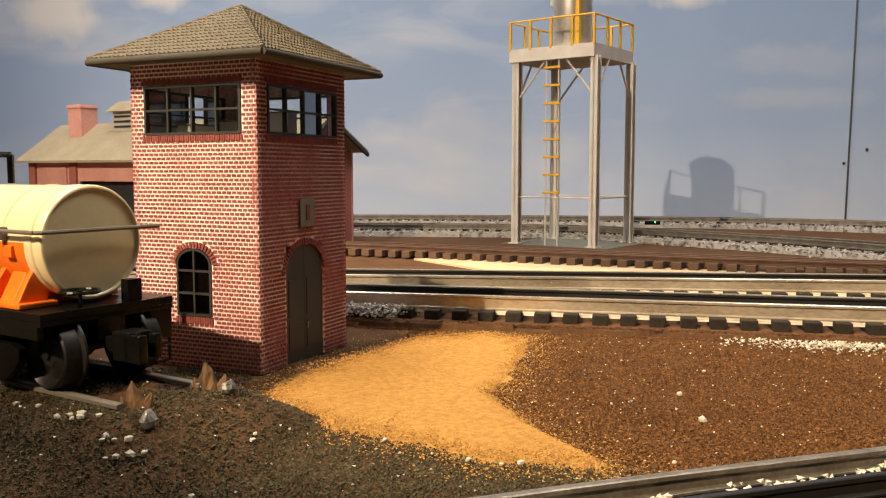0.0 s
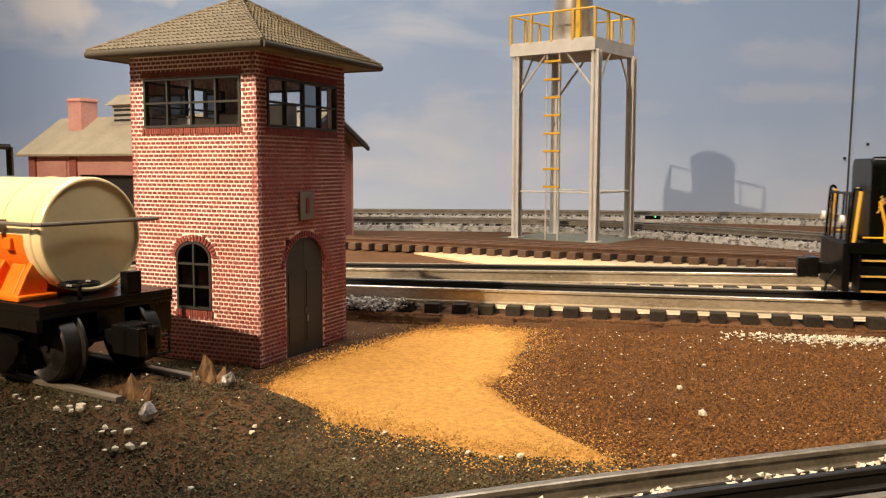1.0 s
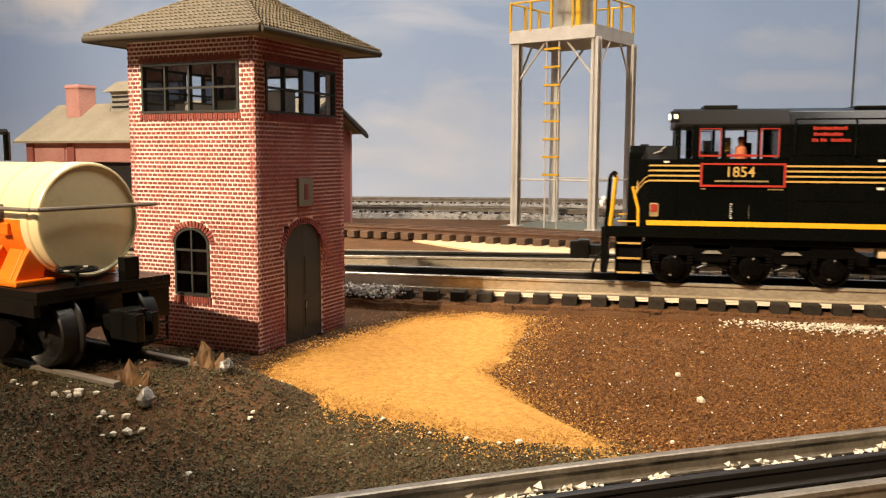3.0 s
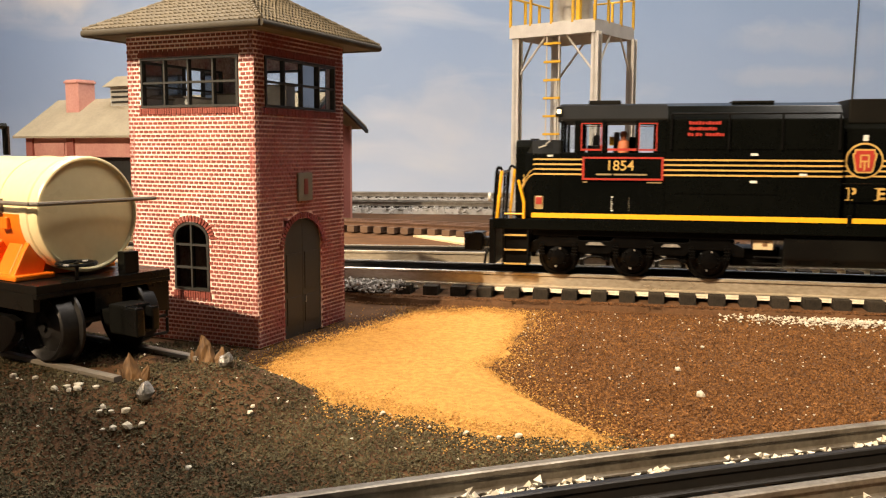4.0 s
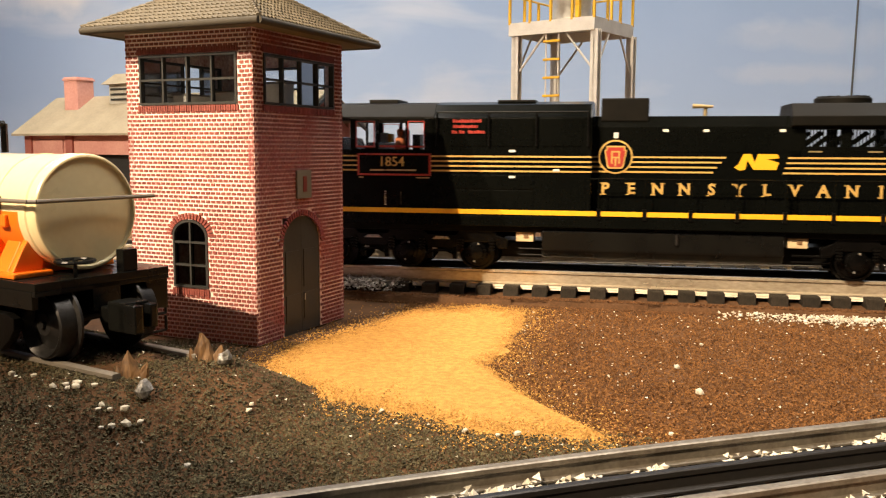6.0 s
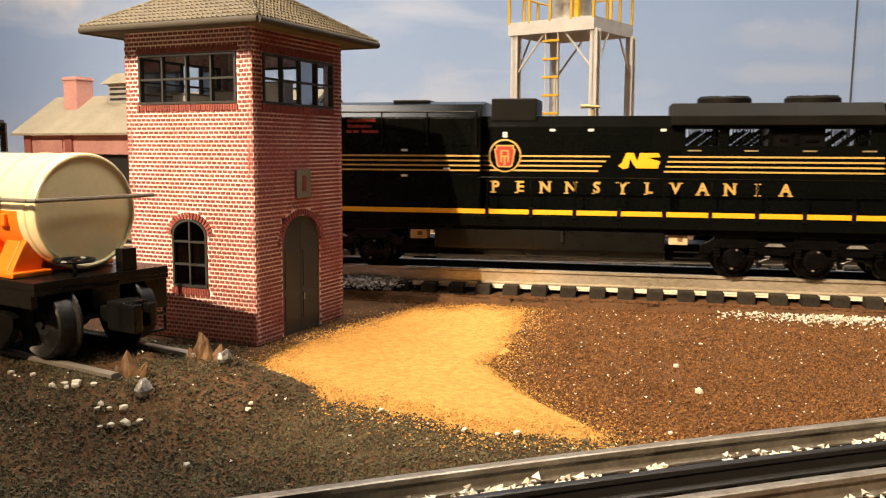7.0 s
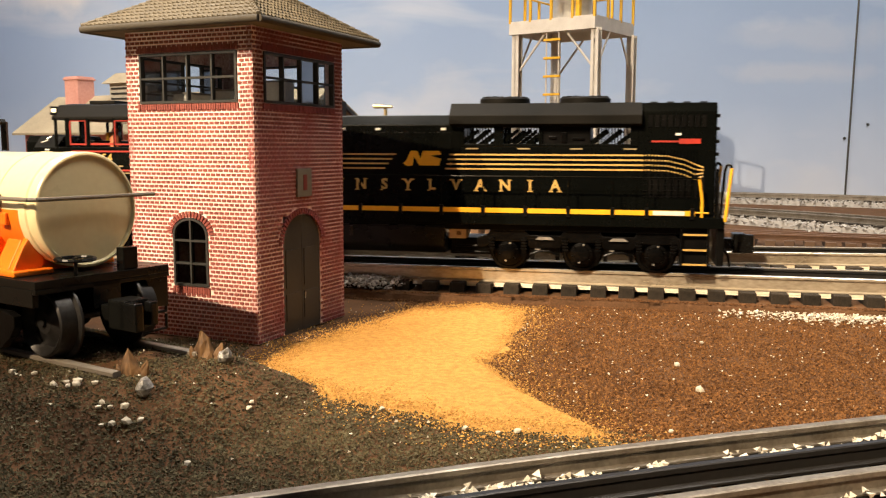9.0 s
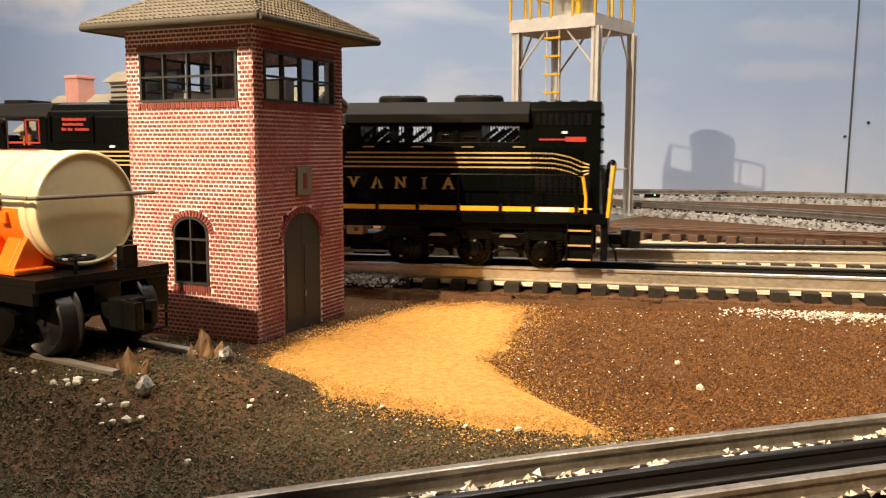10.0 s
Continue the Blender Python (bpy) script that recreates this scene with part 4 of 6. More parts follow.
def build_tower():
    tower = thing("signal_tower", "two-storey red brick signal tower with olive tiled hip roof", "tower", m=Matrix.Translation(T_AT) @ pose(0, 0, 0, 0, 0, -T_YAW))
    # own axes: the front corner is the origin; the sunlit face lies on y=0 for x in -TX..0, door face on x=0 for y in 0..TW
    faces = (("sunlit", Matrix.Translation((-TX, 0, 0))), ("door", Matrix.Rotation(radians(90), 4, "Z")), ("rear", Matrix.Translation((0, TW, 0)) @ Matrix.Rotation(radians(180), 4, "Z")), ("far", Matrix.Translation((-TX, TW, 0)) @ Matrix.Rotation(radians(-90), 4, "Z")))
    thick = 0.0030
    for key, m in faces:
        w = TX if key in ("sunlit", "rear") else TW
        big = (0.0082, 0.0630, 0.1078, 0.1302) if w == TX else (0.0080, 0.0672, 0.1078, 0.1302)
        holes = [big]
        if key == "sunlit":
            holes.append((TX - 0.0463, TX - 0.0264, 0.0243, 0.0558))
        if key == "door":
            holes.append((0.0210, 0.0528, 0.0, 0.0562))
        bm = bmesh.new()
        tower_wall(bm, w, TH, holes, 0.0002, thick)
        bmesh.ops.remove_doubles(bm, verts=bm.verts, dist=1e-6)
        bmesh.ops.transform(bm, matrix=m, verts=bm.verts)
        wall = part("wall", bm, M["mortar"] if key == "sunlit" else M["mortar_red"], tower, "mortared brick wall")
        # bricks
        ch, bl, gap = 0.00192, 0.00285, 0.00076
        bm = bmesh.new()
        rng = random.Random(21 if key == "sunlit" else 22)
        singles = []
        for r in range(int(TH / ch) if key in ("sunlit", "door") else 0):
            z0 = r * ch + gap / 2
            z1 = z0 + ch - gap
            zc = (z0 + z1) / 2
            x = -bl / 2 if r % 2 else 0.0
            while x < w - 0.0002:
                a, b = max(0, x + gap / 2), min(w, x + bl - gap / 2)
                x += bl
                c = (a + b) / 2
                skip = b - a < 0.0005
                for q in holes:
                    if q is big:
                        if a < q[1] + 0.0006 and b > q[0] - 0.0006 and q[2] - 0.0030 < zc < q[3] + 0.0028:
                            if c < q[0]:
                                b = min(b, q[0] - 0.0006)
                            elif c > q[1]:
                                a = max(a, q[1] + 0.0006)
                            else:
                                skip = True
                            skip = skip or b - a < 0.0005
                    else:
                        cx, half = (q[0] + q[1]) / 2, (q[1] - q[0]) / 2
                        rise = 0.0075 if key == "sunlit" else 0.0130
                        lim = arch_z(c, cx, half + 0.0030, q[3] - rise, rise + 0.0038) if abs(c - cx) < half + 0.0030 else 0
                        if abs(c - cx) < half + 0.0006 and q[2] - 0.0002 < zc < lim:
                            skip = True
                        elif abs(c - cx) < half + 0.0030 and q[3] - rise < zc < lim:
                            skip = True
                        elif zc < q[3] and a < q[1] and b > q[0] and zc > q[2]:
                            if c < cx:
                                b = min(b, q[0] - 0.0002)
                            else:
                                a = max(a, q[1] + 0.0002)
                            skip = skip or b - a < 0.0005
                        if key == "sunlit" and abs(c - cx) < half + 0.001 and q[2] - 0.0036 < zc < q[2]:
                            skip = True
                if skip:
                    continue
                d = rng.uniform(0.00012, 0.00030)
                corner = key == "sunlit" and c > w - 0.030 and 0.0 < z0 < 0.066
                if corner and len(singles) < 300:
                    singles.append((a, b, z0, z1, d))
                else:
                    bm_box(bm, a, b, -d, 0.0003, z0, z1)
        if key == "door" or key == "sunlit":
            soldier = bmesh.new()
            # upright bricks over and under the wide window
            for zz, hh in ((big[3] + 0.0004, 0.0024), (big[2] - 0.0029, 0.0026)):
                k = 0
                while big[0] - 0.001 + k * 0.00135 < big[1]:
                    x0 = big[0] - 0.001 + k * 0.00135
                    bm_box(soldier, x0, x0 + 0.00105, -0.0005 - rng.uniform(0, 0.0002), 0.0003, zz, zz + hh)
                    k += 1
            for q in holes[1:]:
                cx, half = (q[0] + q[1]) / 2, (q[1] - q[0]) / 2
                rise = 0.0075 if key == "sunlit" else 0.0130
                spring = q[3] - rise
                nb = 19 if key == "sunlit" else 27
                for i in range(nb):
                    t = math.pi * (i + 0.5) / nb
                    p = Vector((cx - (half + 0.0002) * math.cos(t), 0, spring + rise * math.sin(t)))
                    nrm = Vector((-math.cos(t) / half, 0, math.sin(t) / rise)).normalized()
                    ang = math.atan2(nrm.x, nrm.z)
                    mm = Matrix.Translation(p) @ Matrix.Rotation(ang, 4, "Y")
                    bm_box(soldier, -0.00055, 0.00055, -0.0006, 0.0003, 0.0003, 0.0031, mm)
                if key == "sunlit":
                    for i in range(15):
                        x0 = q[0] - 0.0006 + i * 0.00142
                        bm_box(soldier, x0, x0 + 0.00112, -0.0007, 0.0003, q[2] - 0.0034, q[2] - 0.0004)
            bmesh.ops.transform(soldier, matrix=m, verts=soldier.verts)
            tagged(part("soldier_course", soldier, M["brick_shaded"] if key == "door" else M["brick"], wall, "upright brick courses and arch"), kind="stuff")
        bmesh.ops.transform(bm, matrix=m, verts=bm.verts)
        # the door face takes the brick colour that has its shade painted in
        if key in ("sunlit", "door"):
            tagged(part("bricks", bm, M["brick"] if key == "sunlit" else M["brick_shaded"], wall, "weathered red bricks"), kind="stuff")
        TOWER_SINGLES.extend((wall, m, s) for s in singles)
        # frames and panes of the wide window
        frame_window(tower, m, *big, 4, 2)
        if key == "sunlit":
            frame_window(tower, m, *holes[1], 2, 3, arch=0.0075)
        if key == "door":
            q = holes[1]
            cx, half = (q[0] + q[1]) / 2, (q[1] - q[0]) / 2
            out = [(q[0], 0.0), (q[1], 0.0)] + [(cx + half * math.cos(t), 0.0432 + 0.0130 * math.sin(t)) for t in [math.pi * i / 16 for i in range(17)]]
            for side in (0, 1):
                poly = [(min(x, cx - 0.0001) if side == 0 else max(x, cx + 0.0001), z) for x, z in out]
                clean = [p for i, p in enumerate(poly) if i == 0 or (Vector(p) - Vector(poly[i - 1])).length > 1e-5]
                bm = bmesh.new()
                bm_prism(bm, clean, 0.0006, 0.0016, "y", m)
                leaf = part("door_leaf", bm, M["door"], tower, "charcoal double door leaf")
                bm = bmesh.new()
                for b in ((0.006, 0.019), (0.022, 0.040)):
                    xa = q[0] + 0.0025 if side == 0 else cx + 0.0018
                    bm_box(bm, xa, xa + half - 0.0045, 0.0003, 0.0007, *b, m)
                part("panel", bm, M["door"], leaf)
            bm = bmesh.new()
            bm_rod(bm, m @ Vector((cx + 0.0012, -0.0004, 0.0155)), m @ Vector((cx + 0.0016, -0.0004, 0.0185)), 0.0003, 6)
            part("door_handle", bm, M["pale"], tower, "pale door handle")
            bm = bmesh.new()
            bm_box(bm, 0.0320, 0.0443, -0.0011, 0.0001, 0.0647, 0.0781, m)
            plate = part("sign_plate", bm, M["sign"], tower, "grey metal sign plate", bevel=0.0002)
            bm = bmesh.new()
            bm_box(bm, 0.0368, 0.0398, -0.0014, -0.00112, 0.0678, 0.0752, m)
            part("mark", bm, M["red_mark"], plate, "dark red painted mark")
    # floors and things inside the upper room
    box_part("floor_slab", (-TX + 0.0031, -0.0031, 0.0031, TW - 0.0031, 0.0985, 0.1005), M["pale"], tower)
    for k, (x, y, hx, hy, hz) in enumerate(((-0.050, 0.055, 0.012, 0.005, 0.016), (-0.026, 0.058, 0.006, 0.004, 0.020), (-0.058, 0.030, 0.004, 0.009, 0.013))):
        cab = tagged(new("cabinet", None), "small pale cabinet inside the tower room", "cabinet", "cabinets in the tower room")
        cab.matrix_world = tower.matrix_world @ Matrix.Translation((x, y, 0.1005))
        box_part("body", (-hx, hx, -hy, hy, 0, hz), M["pale"], cab, bevel=0.0004)
        box_part("top", (-hx - 0.0006, hx + 0.0006, -hy - 0.0006, hy + 0.0006, hz, hz + 0.0008), M["inside"], cab)
    # hip roof
    o, z0, apex = 0.0138, 0.1394, 0.1714
    x0, x1, y0, y1 = -TX - o + 0.0015, o, -o, TW + o
    cx, cy = -TX / 2, TW / 2
    bm = bmesh.new()
    lo = [bm.verts.new(p) for p in ((x0, y0, z0 + 0.0005), (x1, y0, z0 + 0.0005), (x1, y1, z0 + 0.0005), (x0, y1, z0 + 0.0005))]
    hi = [bm.verts.new(p) for p in ((x0, y0, z0 + 0.0030), (x1, y0, z0 + 0.0030), (x1, y1, z0 + 0.0030), (x0, y1, z0 + 0.0030))]
    inn = [bm.verts.new((cx + (v.co.x - cx) * 0.74, cy + (v.co.y - cy) * 0.74, TH)) for v in lo]
    top = bm.verts.new((cx, cy, apex))
    for i in range(4):
        j = (i + 1) % 4
        bm.faces.new((lo[i], lo[j], hi[j], hi[i]))
        bm.faces.new((hi[i], hi[j], top))
        bm.faces.new((inn[i], inn[j], lo[j], lo[i]))
    bm.faces.new(inn)
    roof = part("roof", bm, M["roof"], tower, "olive-grey hip roof with thick eaves", bevel=0.0009)
    rng = random.Random(31)
    rows = 14
    cs = [(x0, y0), (x1, y0), (x1, y1), (x0, y1)]
    zb = z0 + 0.0030
    for i in range(4):
        pa, pb = Vector((*cs[i], zb)), Vector((*cs[(i + 1) % 4], zb))
        tp = Vector((cx, cy, apex))
        nrm = (pb - pa).cross(tp - pa).normalized()
        if nrm.z < 0:
            nrm = -nrm
        tiles = bmesh.new()
        for r in range(rows):
            f0, f1 = r / rows, min(0.995, (r + 1.25) / rows)
            la, lb = pa.lerp(tp, f0), pb.lerp(tp, f0)
            ua, ub = pa.lerp(tp, f1), pb.lerp(tp, f1)
            k = max(2, int((lb - la).length / 0.0026))
            for t in range(k):
                s0, s1 = t / k + 0.05 / k, (t + 1) / k - 0.05 / k
                sh = 0.5 / k if r % 2 else 0
                s0, s1 = min(1, s0 + sh), min(1, s1 + sh)
                if s1 - s0 < 0.2 / k:
                    continue
                up, dn = rng.uniform(0.0009, 0.0013), rng.uniform(0.0002, 0.0004)
                q = [la.lerp(lb, s0) + nrm * up, la.lerp(lb, s1) + nrm * dn, ua.lerp(ub, s1) + nrm * 0.0001, ua.lerp(ub, s0) + nrm * 0.0001]
                low = [la.lerp(lb, s0) - nrm * 0.0002, la.lerp(lb, s1) - nrm * 0.0002]
                vs = [tiles.verts.new(p) for p in q + low]
                tiles.faces.new(vs[:4])
                tiles.faces.new((vs[0], vs[4], vs[5], vs[1]))
                tiles.faces.new((vs[1], vs[5], vs[2]))
                tiles.faces.new((vs[0], vs[3], vs[4]))
        tagged(part("roof_tiles", tiles, M["roof"], roof), kind="stuff")
        bm = bmesh.new()
        for q in range(22):
            bm_rod(bm, pa.lerp(tp, q / 22), pa.lerp(tp, (q + 1.15) / 22), 0.0013, 7, 0.0009)
        part("hip_ridge", bm, M["roof"], roof, "row of overlapping ridge tiles")
    # rounded eaves
    for i in range(4):
        pa, pb = Vector((*cs[i], z0 + 0.0015)), Vector((*cs[(i + 1) % 4], z0 + 0.0015))
        bm = bmesh.new()
        bm_rod(bm, pa, pb, 0.0016, 10)
        part("eave", bm, M["eave"], roof, "thick rounded eave", smooth=True)
    return tower


TOWER_SINGLES = []


def frame_window(tower, m, x0, x1, z0, z1, nx, nz, arch=0.0):
    w, y0, y1 = 0.0011, 0.0002, 0.0020
    cx, half = (x0 + x1) / 2, (x1 - x0) / 2
    bm = bmesh.new()
    out = -0.0006
    bm_box(bm, x0, x0 + w, out, y1, z0, z1 - arch, m)
    bm_box(bm, x1 - w, x1, out, y1, z0, z1 - arch, m)
    bm_box(bm, x0 + w, x1 - w, out, y1, z0, z0 + w, m)
    if arch:
        k = 12
        for i in range(k):
            t0, t1 = math.pi * i / k, math.pi * (i + 1) / k
            pts = [(cx - r * half * math.cos(t), z1 - arch + r2 * math.sin(t)) for t, r, r2 in ((t0, 1, arch), (t1, 1, arch), (t1, 1 - w / half, arch - w), (t0, 1 - w / half, arch - w))]
            bm_prism(bm, pts, out, y1, "y", m)
    else:
        bm_box(bm, x0 + w, x1 - w, out, y1, z1 - w, z1, m)
    win = part("window", bm, M["trim"], tower, "dark-framed window with small panes")
    bm = bmesh.new()
    for i in range(1, nx):
        x = x0 + (x1 - x0) * i / nx
        bm_box(bm, x - w * 0.42, x + w * 0.42, out + 0.0002, y1 - 0.0002, z0 + w, z1 - w * 0.8, m)
    part("mullion", bm, M["trim"], win)
    bm = bmesh.new()
    for i in range(1, nz):
        z = z0 + (z1 - z0) * i / nz
        bm_box(bm, x0 + w, x1 - w, out + 0.0003, y1 - 0.0003, z - w * 0.42, z + w * 0.42, m)
    part("glazing_bar", bm, M["trim"], win)
    for i in range(nx):
        for j in range(nz):
            bm = bmesh.new()
            xa, xb = x0 + (x1 - x0) * i / nx + w * 0.5, x0 + (x1 - x0) * (i + 1) / nx - w * 0.5
            za, zb = z0 + (z1 - z0) * j / nz + w * 0.5, z0 + (z1 - z0) * (j + 1) / nz - w * 0.5
            if arch and j == nz - 1:
                zb -= 0.0018
            vs = [bm.verts.new(m @ Vector(c)) for c in ((xa, 0.0010, za), (xb, 0.0010, za), (xb, 0.0010, zb), (xa, 0.0010, zb))]
            bm.faces.new(vs)
            pane = part("pane", bm, M["smoke_glass"] if arch else M["glass"], win, "clear window pane")
            pane.visible_shadow = False


tower = build_tower()


# ---- steel sand tower ----
def build_water_tower():
    yaw = 37.0
    wt = thing("steel_tank_tower", "tall silver steel tower with tank and yellow railing", "tower", m=pose(0.1800, 1.0456, 0, 0, 0, -yaw))
    # own axes: left leg lies along -x, right leg along +y; the foot nearest the camera is the origin
    sx, sy = 0.1087, 0.0960
    top = 0.2415
    for x in (-sx, 0):
        for y in (0, sy):
            bm = bmesh.new()
            w = 0.0048
            for b in ((x - w, x + w, y - w, y - w + 0.0016), (x - w, x + w, y + w - 0.0016, y + w), (x - 0.0011, x + 0.0011, y - w, y + w)):
                bm_box(bm, *b, 0, top - 0.014)
            leg = part("leg", bm, M["steel"], wt, "silver steel I-beam leg")
            box_part("foot_plate", (x - 0.0075, x + 0.0075, y - 0.0075, y + 0.0075, 0, 0.0016), M["steel"], leg)
    e = 0.0075
    f = 0.0015
    plat = box_part("platform", (-sx - e + 0.002, f - 0.002, -e + 0.002, sy + f - 0.002, top - 0.0035, top - 0.001), M["steel"], wt, "silver steel platform deck")
    for b in ((-sx - e, f, -e, -e + 0.0018), (-sx - e, f, sy + f - 0.0018, sy + f), (-sx - e, -sx - e + 0.0018, -e + 0.0019, sy + f - 0.0019), (f - 0.0018, f, -e + 0.0019, sy + f - 0.0019)):
        box_part("fascia", (*b, top - 0.0155, top), M["steel"], plat)
    # knee braces and lower ties
    for a, b in (((-sx, 0, 0.178), (-sx + 0.040, 0, 0.226)), ((0, 0, 0.178), (-0.040, 0, 0.226)), ((0, 0, 0.178), (0, 0.034, 0.226)), ((0, sy, 0.178), (0, sy - 0.034, 0.226)), ((-sx, sy, 0.178), (-sx + 0.04, sy, 0.226)), ((-sx, 0, 0.178), (-sx, 0.034, 0.226))):
        bm = bmesh.new()
        bm_rod(bm, a, b, 0.0014, 6)
        part("brace", bm, M["steel"], wt)
    for a, b in (((-sx, 0, 0.059), (0, 0, 0.059)), ((0, 0, 0.059), (0, sy, 0.059)), ((-sx, sy, 0.059), (0, sy, 0.059))):
        bm = bmesh.new()
        bm_rod(bm, a, b, 0.0012, 6)
        part("tie_rod", bm, M["steel"], wt)
    # railing
    x0, x1, y0, y1, rh = -sx - e + 0.001, f - 0.001, -e + 0.001, sy + f - 0.001, 0.0335
    for a, b, k in (((x0, y0), (x1, y0), 4), ((x1, y0), (x1, y1), 3), ((x1, y1), (x0, y1), 4), ((x0, y1), (x0, y0), 3)):
        rail = bmesh.new()
        bm_rod(rail, (*a, top + rh), (*b, top + rh), 0.0013, 6)
        railing = part("railing", rail, M["yellow"], wt, "yellow painted guard rail")
        for i in range(k):
            p = Vector(a).lerp(Vector(b), i / k)
            bm = bmesh.new()
            bm_box(bm, p.x - 0.0014, p.x + 0.0014, p.y - 0.0014, p.y + 0.0014, top - 0.002, top + rh)
            part("post", bm, M["yellow"], railing)
    # tank, its cap and outlet, the down pipe behind the ladder
    tx, ty = -sx / 2 - 0.004, sy / 2
    bm = bmesh.new()
    bm_lathe(bm, [(top, 0.0235), (top + 0.002, 0.0245), (top + 0.075, 0.0245), (top + 0.080, 0.019), (top + 0.083, 0.010)], 32, "z", (tx, ty, 0))
    part("tank", bm, M["chrome"], wt, "polished silver cylindrical tank", smooth=True)
    bm = bmesh.new()
    bm_lathe(bm, [(-0.009, 0.003), (-0.008, 0.0065), (0.007, 0.0065), (0.009, 0.003)], 16, "z", (tx - 0.0235, ty - 0.002, top + 0.066))
    part("cap", bm, M["steel"], wt, "rounded tank cap", smooth=True)
    box_part("bracket", (tx + 0.016, tx + 0.021, ty - 0.022, ty - 0.016, top, top + 0.08), M["yellow"], wt, "yellow upright beside the tank")
    # ladder
    lad = bmesh.new()
    lx, lw = -0.0560, 0.0085
    for dx in (-lw, lw):
        bm_rod(lad, (lx + dx, -0.004, 0), (lx + dx, -0.004, top - 0.014), 0.0011, 6)
    ladder = part("ladder", lad, M["steel"], wt, "narrow silver ladder")
    for i in range(8):
        z = 0.0655 + i * 0.0216
        bm = bmesh.new()
        bm_box(bm, lx - lw - 0.003, lx + lw + 0.003, -0.0066, -0.0040, z - 0.0014, z + 0.0014)
        part("rung", bm, M["yellow"], ladder, "yellow ladder rung", bevel=0.0004)
    bm = bmesh.new()
    bm_box(bm, -sx - 0.02, 0.02, -0.006, sy + 0.02, -0.001, 0.0035)
    solo("base_slab", bm, M["green"], "weathered grey-green base slab under the steel tower", "slab", m=wt.matrix_world @ Matrix.Translation((0, 0, -0.0034)), bevel=0.0006)


build_water_tower()


# ---- engine shed ----
def build_shed():
    th = 30.0
    corner = Vector((-0.178, 1.020, 0))
    m = Matrix.Translation(corner) @ pose(0, 0, 0, 0, 0, -th)
    shed = thing("engine_shed", "faded red engine shed with tan gable roof", "shed", m=m)
    L, W, eave, ridge = 0.475, 0.125, 0.1120, 0.1560
    bm = bmesh.new()
    door = (-L + 0.105, -L + 0.235, 0, 0.078)
    holes = [door, (-L + 0.275, -L + 0.405, 0, 0.078)]
    xs = sorted({-L, 0, *[q for h in holes for q in h[:2]]})
    for a, b in zip(xs, xs[1:]):
        hole = any(h[0] <= (a + b) / 2 <= h[1] for h in holes)
        bm_box(bm, a, b, 0, 0.004, 0.078 if hole else 0, eave)
    part("front_wall", bm, M["pink"], shed, "faded pinkish red front wall")
    box_part("rear_wall", (-L, 0, W - 0.004, W, 0, eave + 0.007), M["pink"], shed)
    # gable walls: shade is put into the colour, darker than the front
    for x in (-L, -0.004):
        bm = bmesh.new()
        bm_prism(bm, [(0.004, 0), (W - 0.004, 0), (W - 0.004, eave), (W / 2, ridge - 0.003), (0.004, eave)], x, x + 0.004, "x")
        part("gable_wall", bm, M["pink_trim_shade"], shed, "faded red gable wall with its shade in the colour")
    for w in (-L, -L + 0.088, -L + 0.252, -L + 0.420, -0.014):
        box_part("pilaster", (w, w + 0.014, -0.0035, 0.0, 0, eave - 0.006), M["pink_trim_shade"], shed, bevel=0.0006)
    box_part("cornice", (-L, 0, -0.004, 0.0, eave - 0.006, eave), M["pink_trim_shade"], shed, bevel=0.0006)
    box_part("wall_panel", (-L + 0.024, -L + 0.080, -0.0016, 0, 0.030, 0.098), M["pink"], shed, bevel=0.001)
    for h in holes:
        box_part("shed_door", (h[0] + 0.002, h[1] - 0.002, 0.010, 0.013, 0, 0.077), M["trim"], shed, "dark closed shed door")
    o = 0.014
    for s in (0, 1):
        y_e, y_r = (-o if s == 0 else W + o), W / 2
        drop = (ridge - eave) / (W / 2) * o - (0.012 if s else 0)
        bm = bmesh.new()
        vs = []
        for xx in (-L - o, o):
            for y, z in ((y_e, eave - drop), (y_r, ridge)):
                for dz in (0, 0.003):
                    vs.append(bm.verts.new((xx, y, z + dz + 0.001)))
        for q in ((0, 1, 3, 2), (4, 6, 7, 5), (0, 4, 5, 1), (2, 3, 7, 6), (0, 2, 6, 4), (1, 5, 7, 3)):
            bm.faces.new([vs[i] for i in q])
        slope = part("roof", bm, M["shed_roof"], shed, "tan felt roof slope")
        bm = bmesh.new()
        bm_prism(bm, [(y_e, eave - drop - 0.004), (y_r, ridge - 0.004), (y_r, ridge + 0.0005), (y_e, eave - drop + 0.0005)], o - 0.002, o + 0.002, "x")
        part("barge_board", bm, M["trim"], slope, "dark board along the gable edge")
    bm = bmesh.new()
    cx = -L + 0.055
    bm_box(bm, cx - 0.014, cx + 0.014, 0.034, 0.062, 0.135, 0.186)
    bm_box(bm, cx - 0.0155, cx + 0.0155, 0.0325, 0.0635, 0.181, 0.184)
    part("chimney", bm, M["pink"], shed, "pinkish red brick chimney", bevel=0.0006)
    vx = -L + 0.140
    cup = bmesh.new()
    bm_box(cup, vx - 0.018, vx + 0.022, 0.045, 0.080, 0.145, 0.174)
    vent = part("roof_vent", cup, M["louvre"], shed, "cream louvred roof vent")
    for i in range(3):
        box_part("louvre", (vx - 0.014, vx + 0.018, 0.0435, 0.0455, 0.152 + i * 0.007, 0.1545 + i * 0.007), M["trim"], vent)
    bm = bmesh.new()
    base = [bm.verts.new(p) for p in ((vx - 0.026, 0.037, 0.174), (vx + 0.030, 0.037, 0.174), (vx + 0.030, 0.088, 0.174), (vx - 0.026, 0.088, 0.174))]
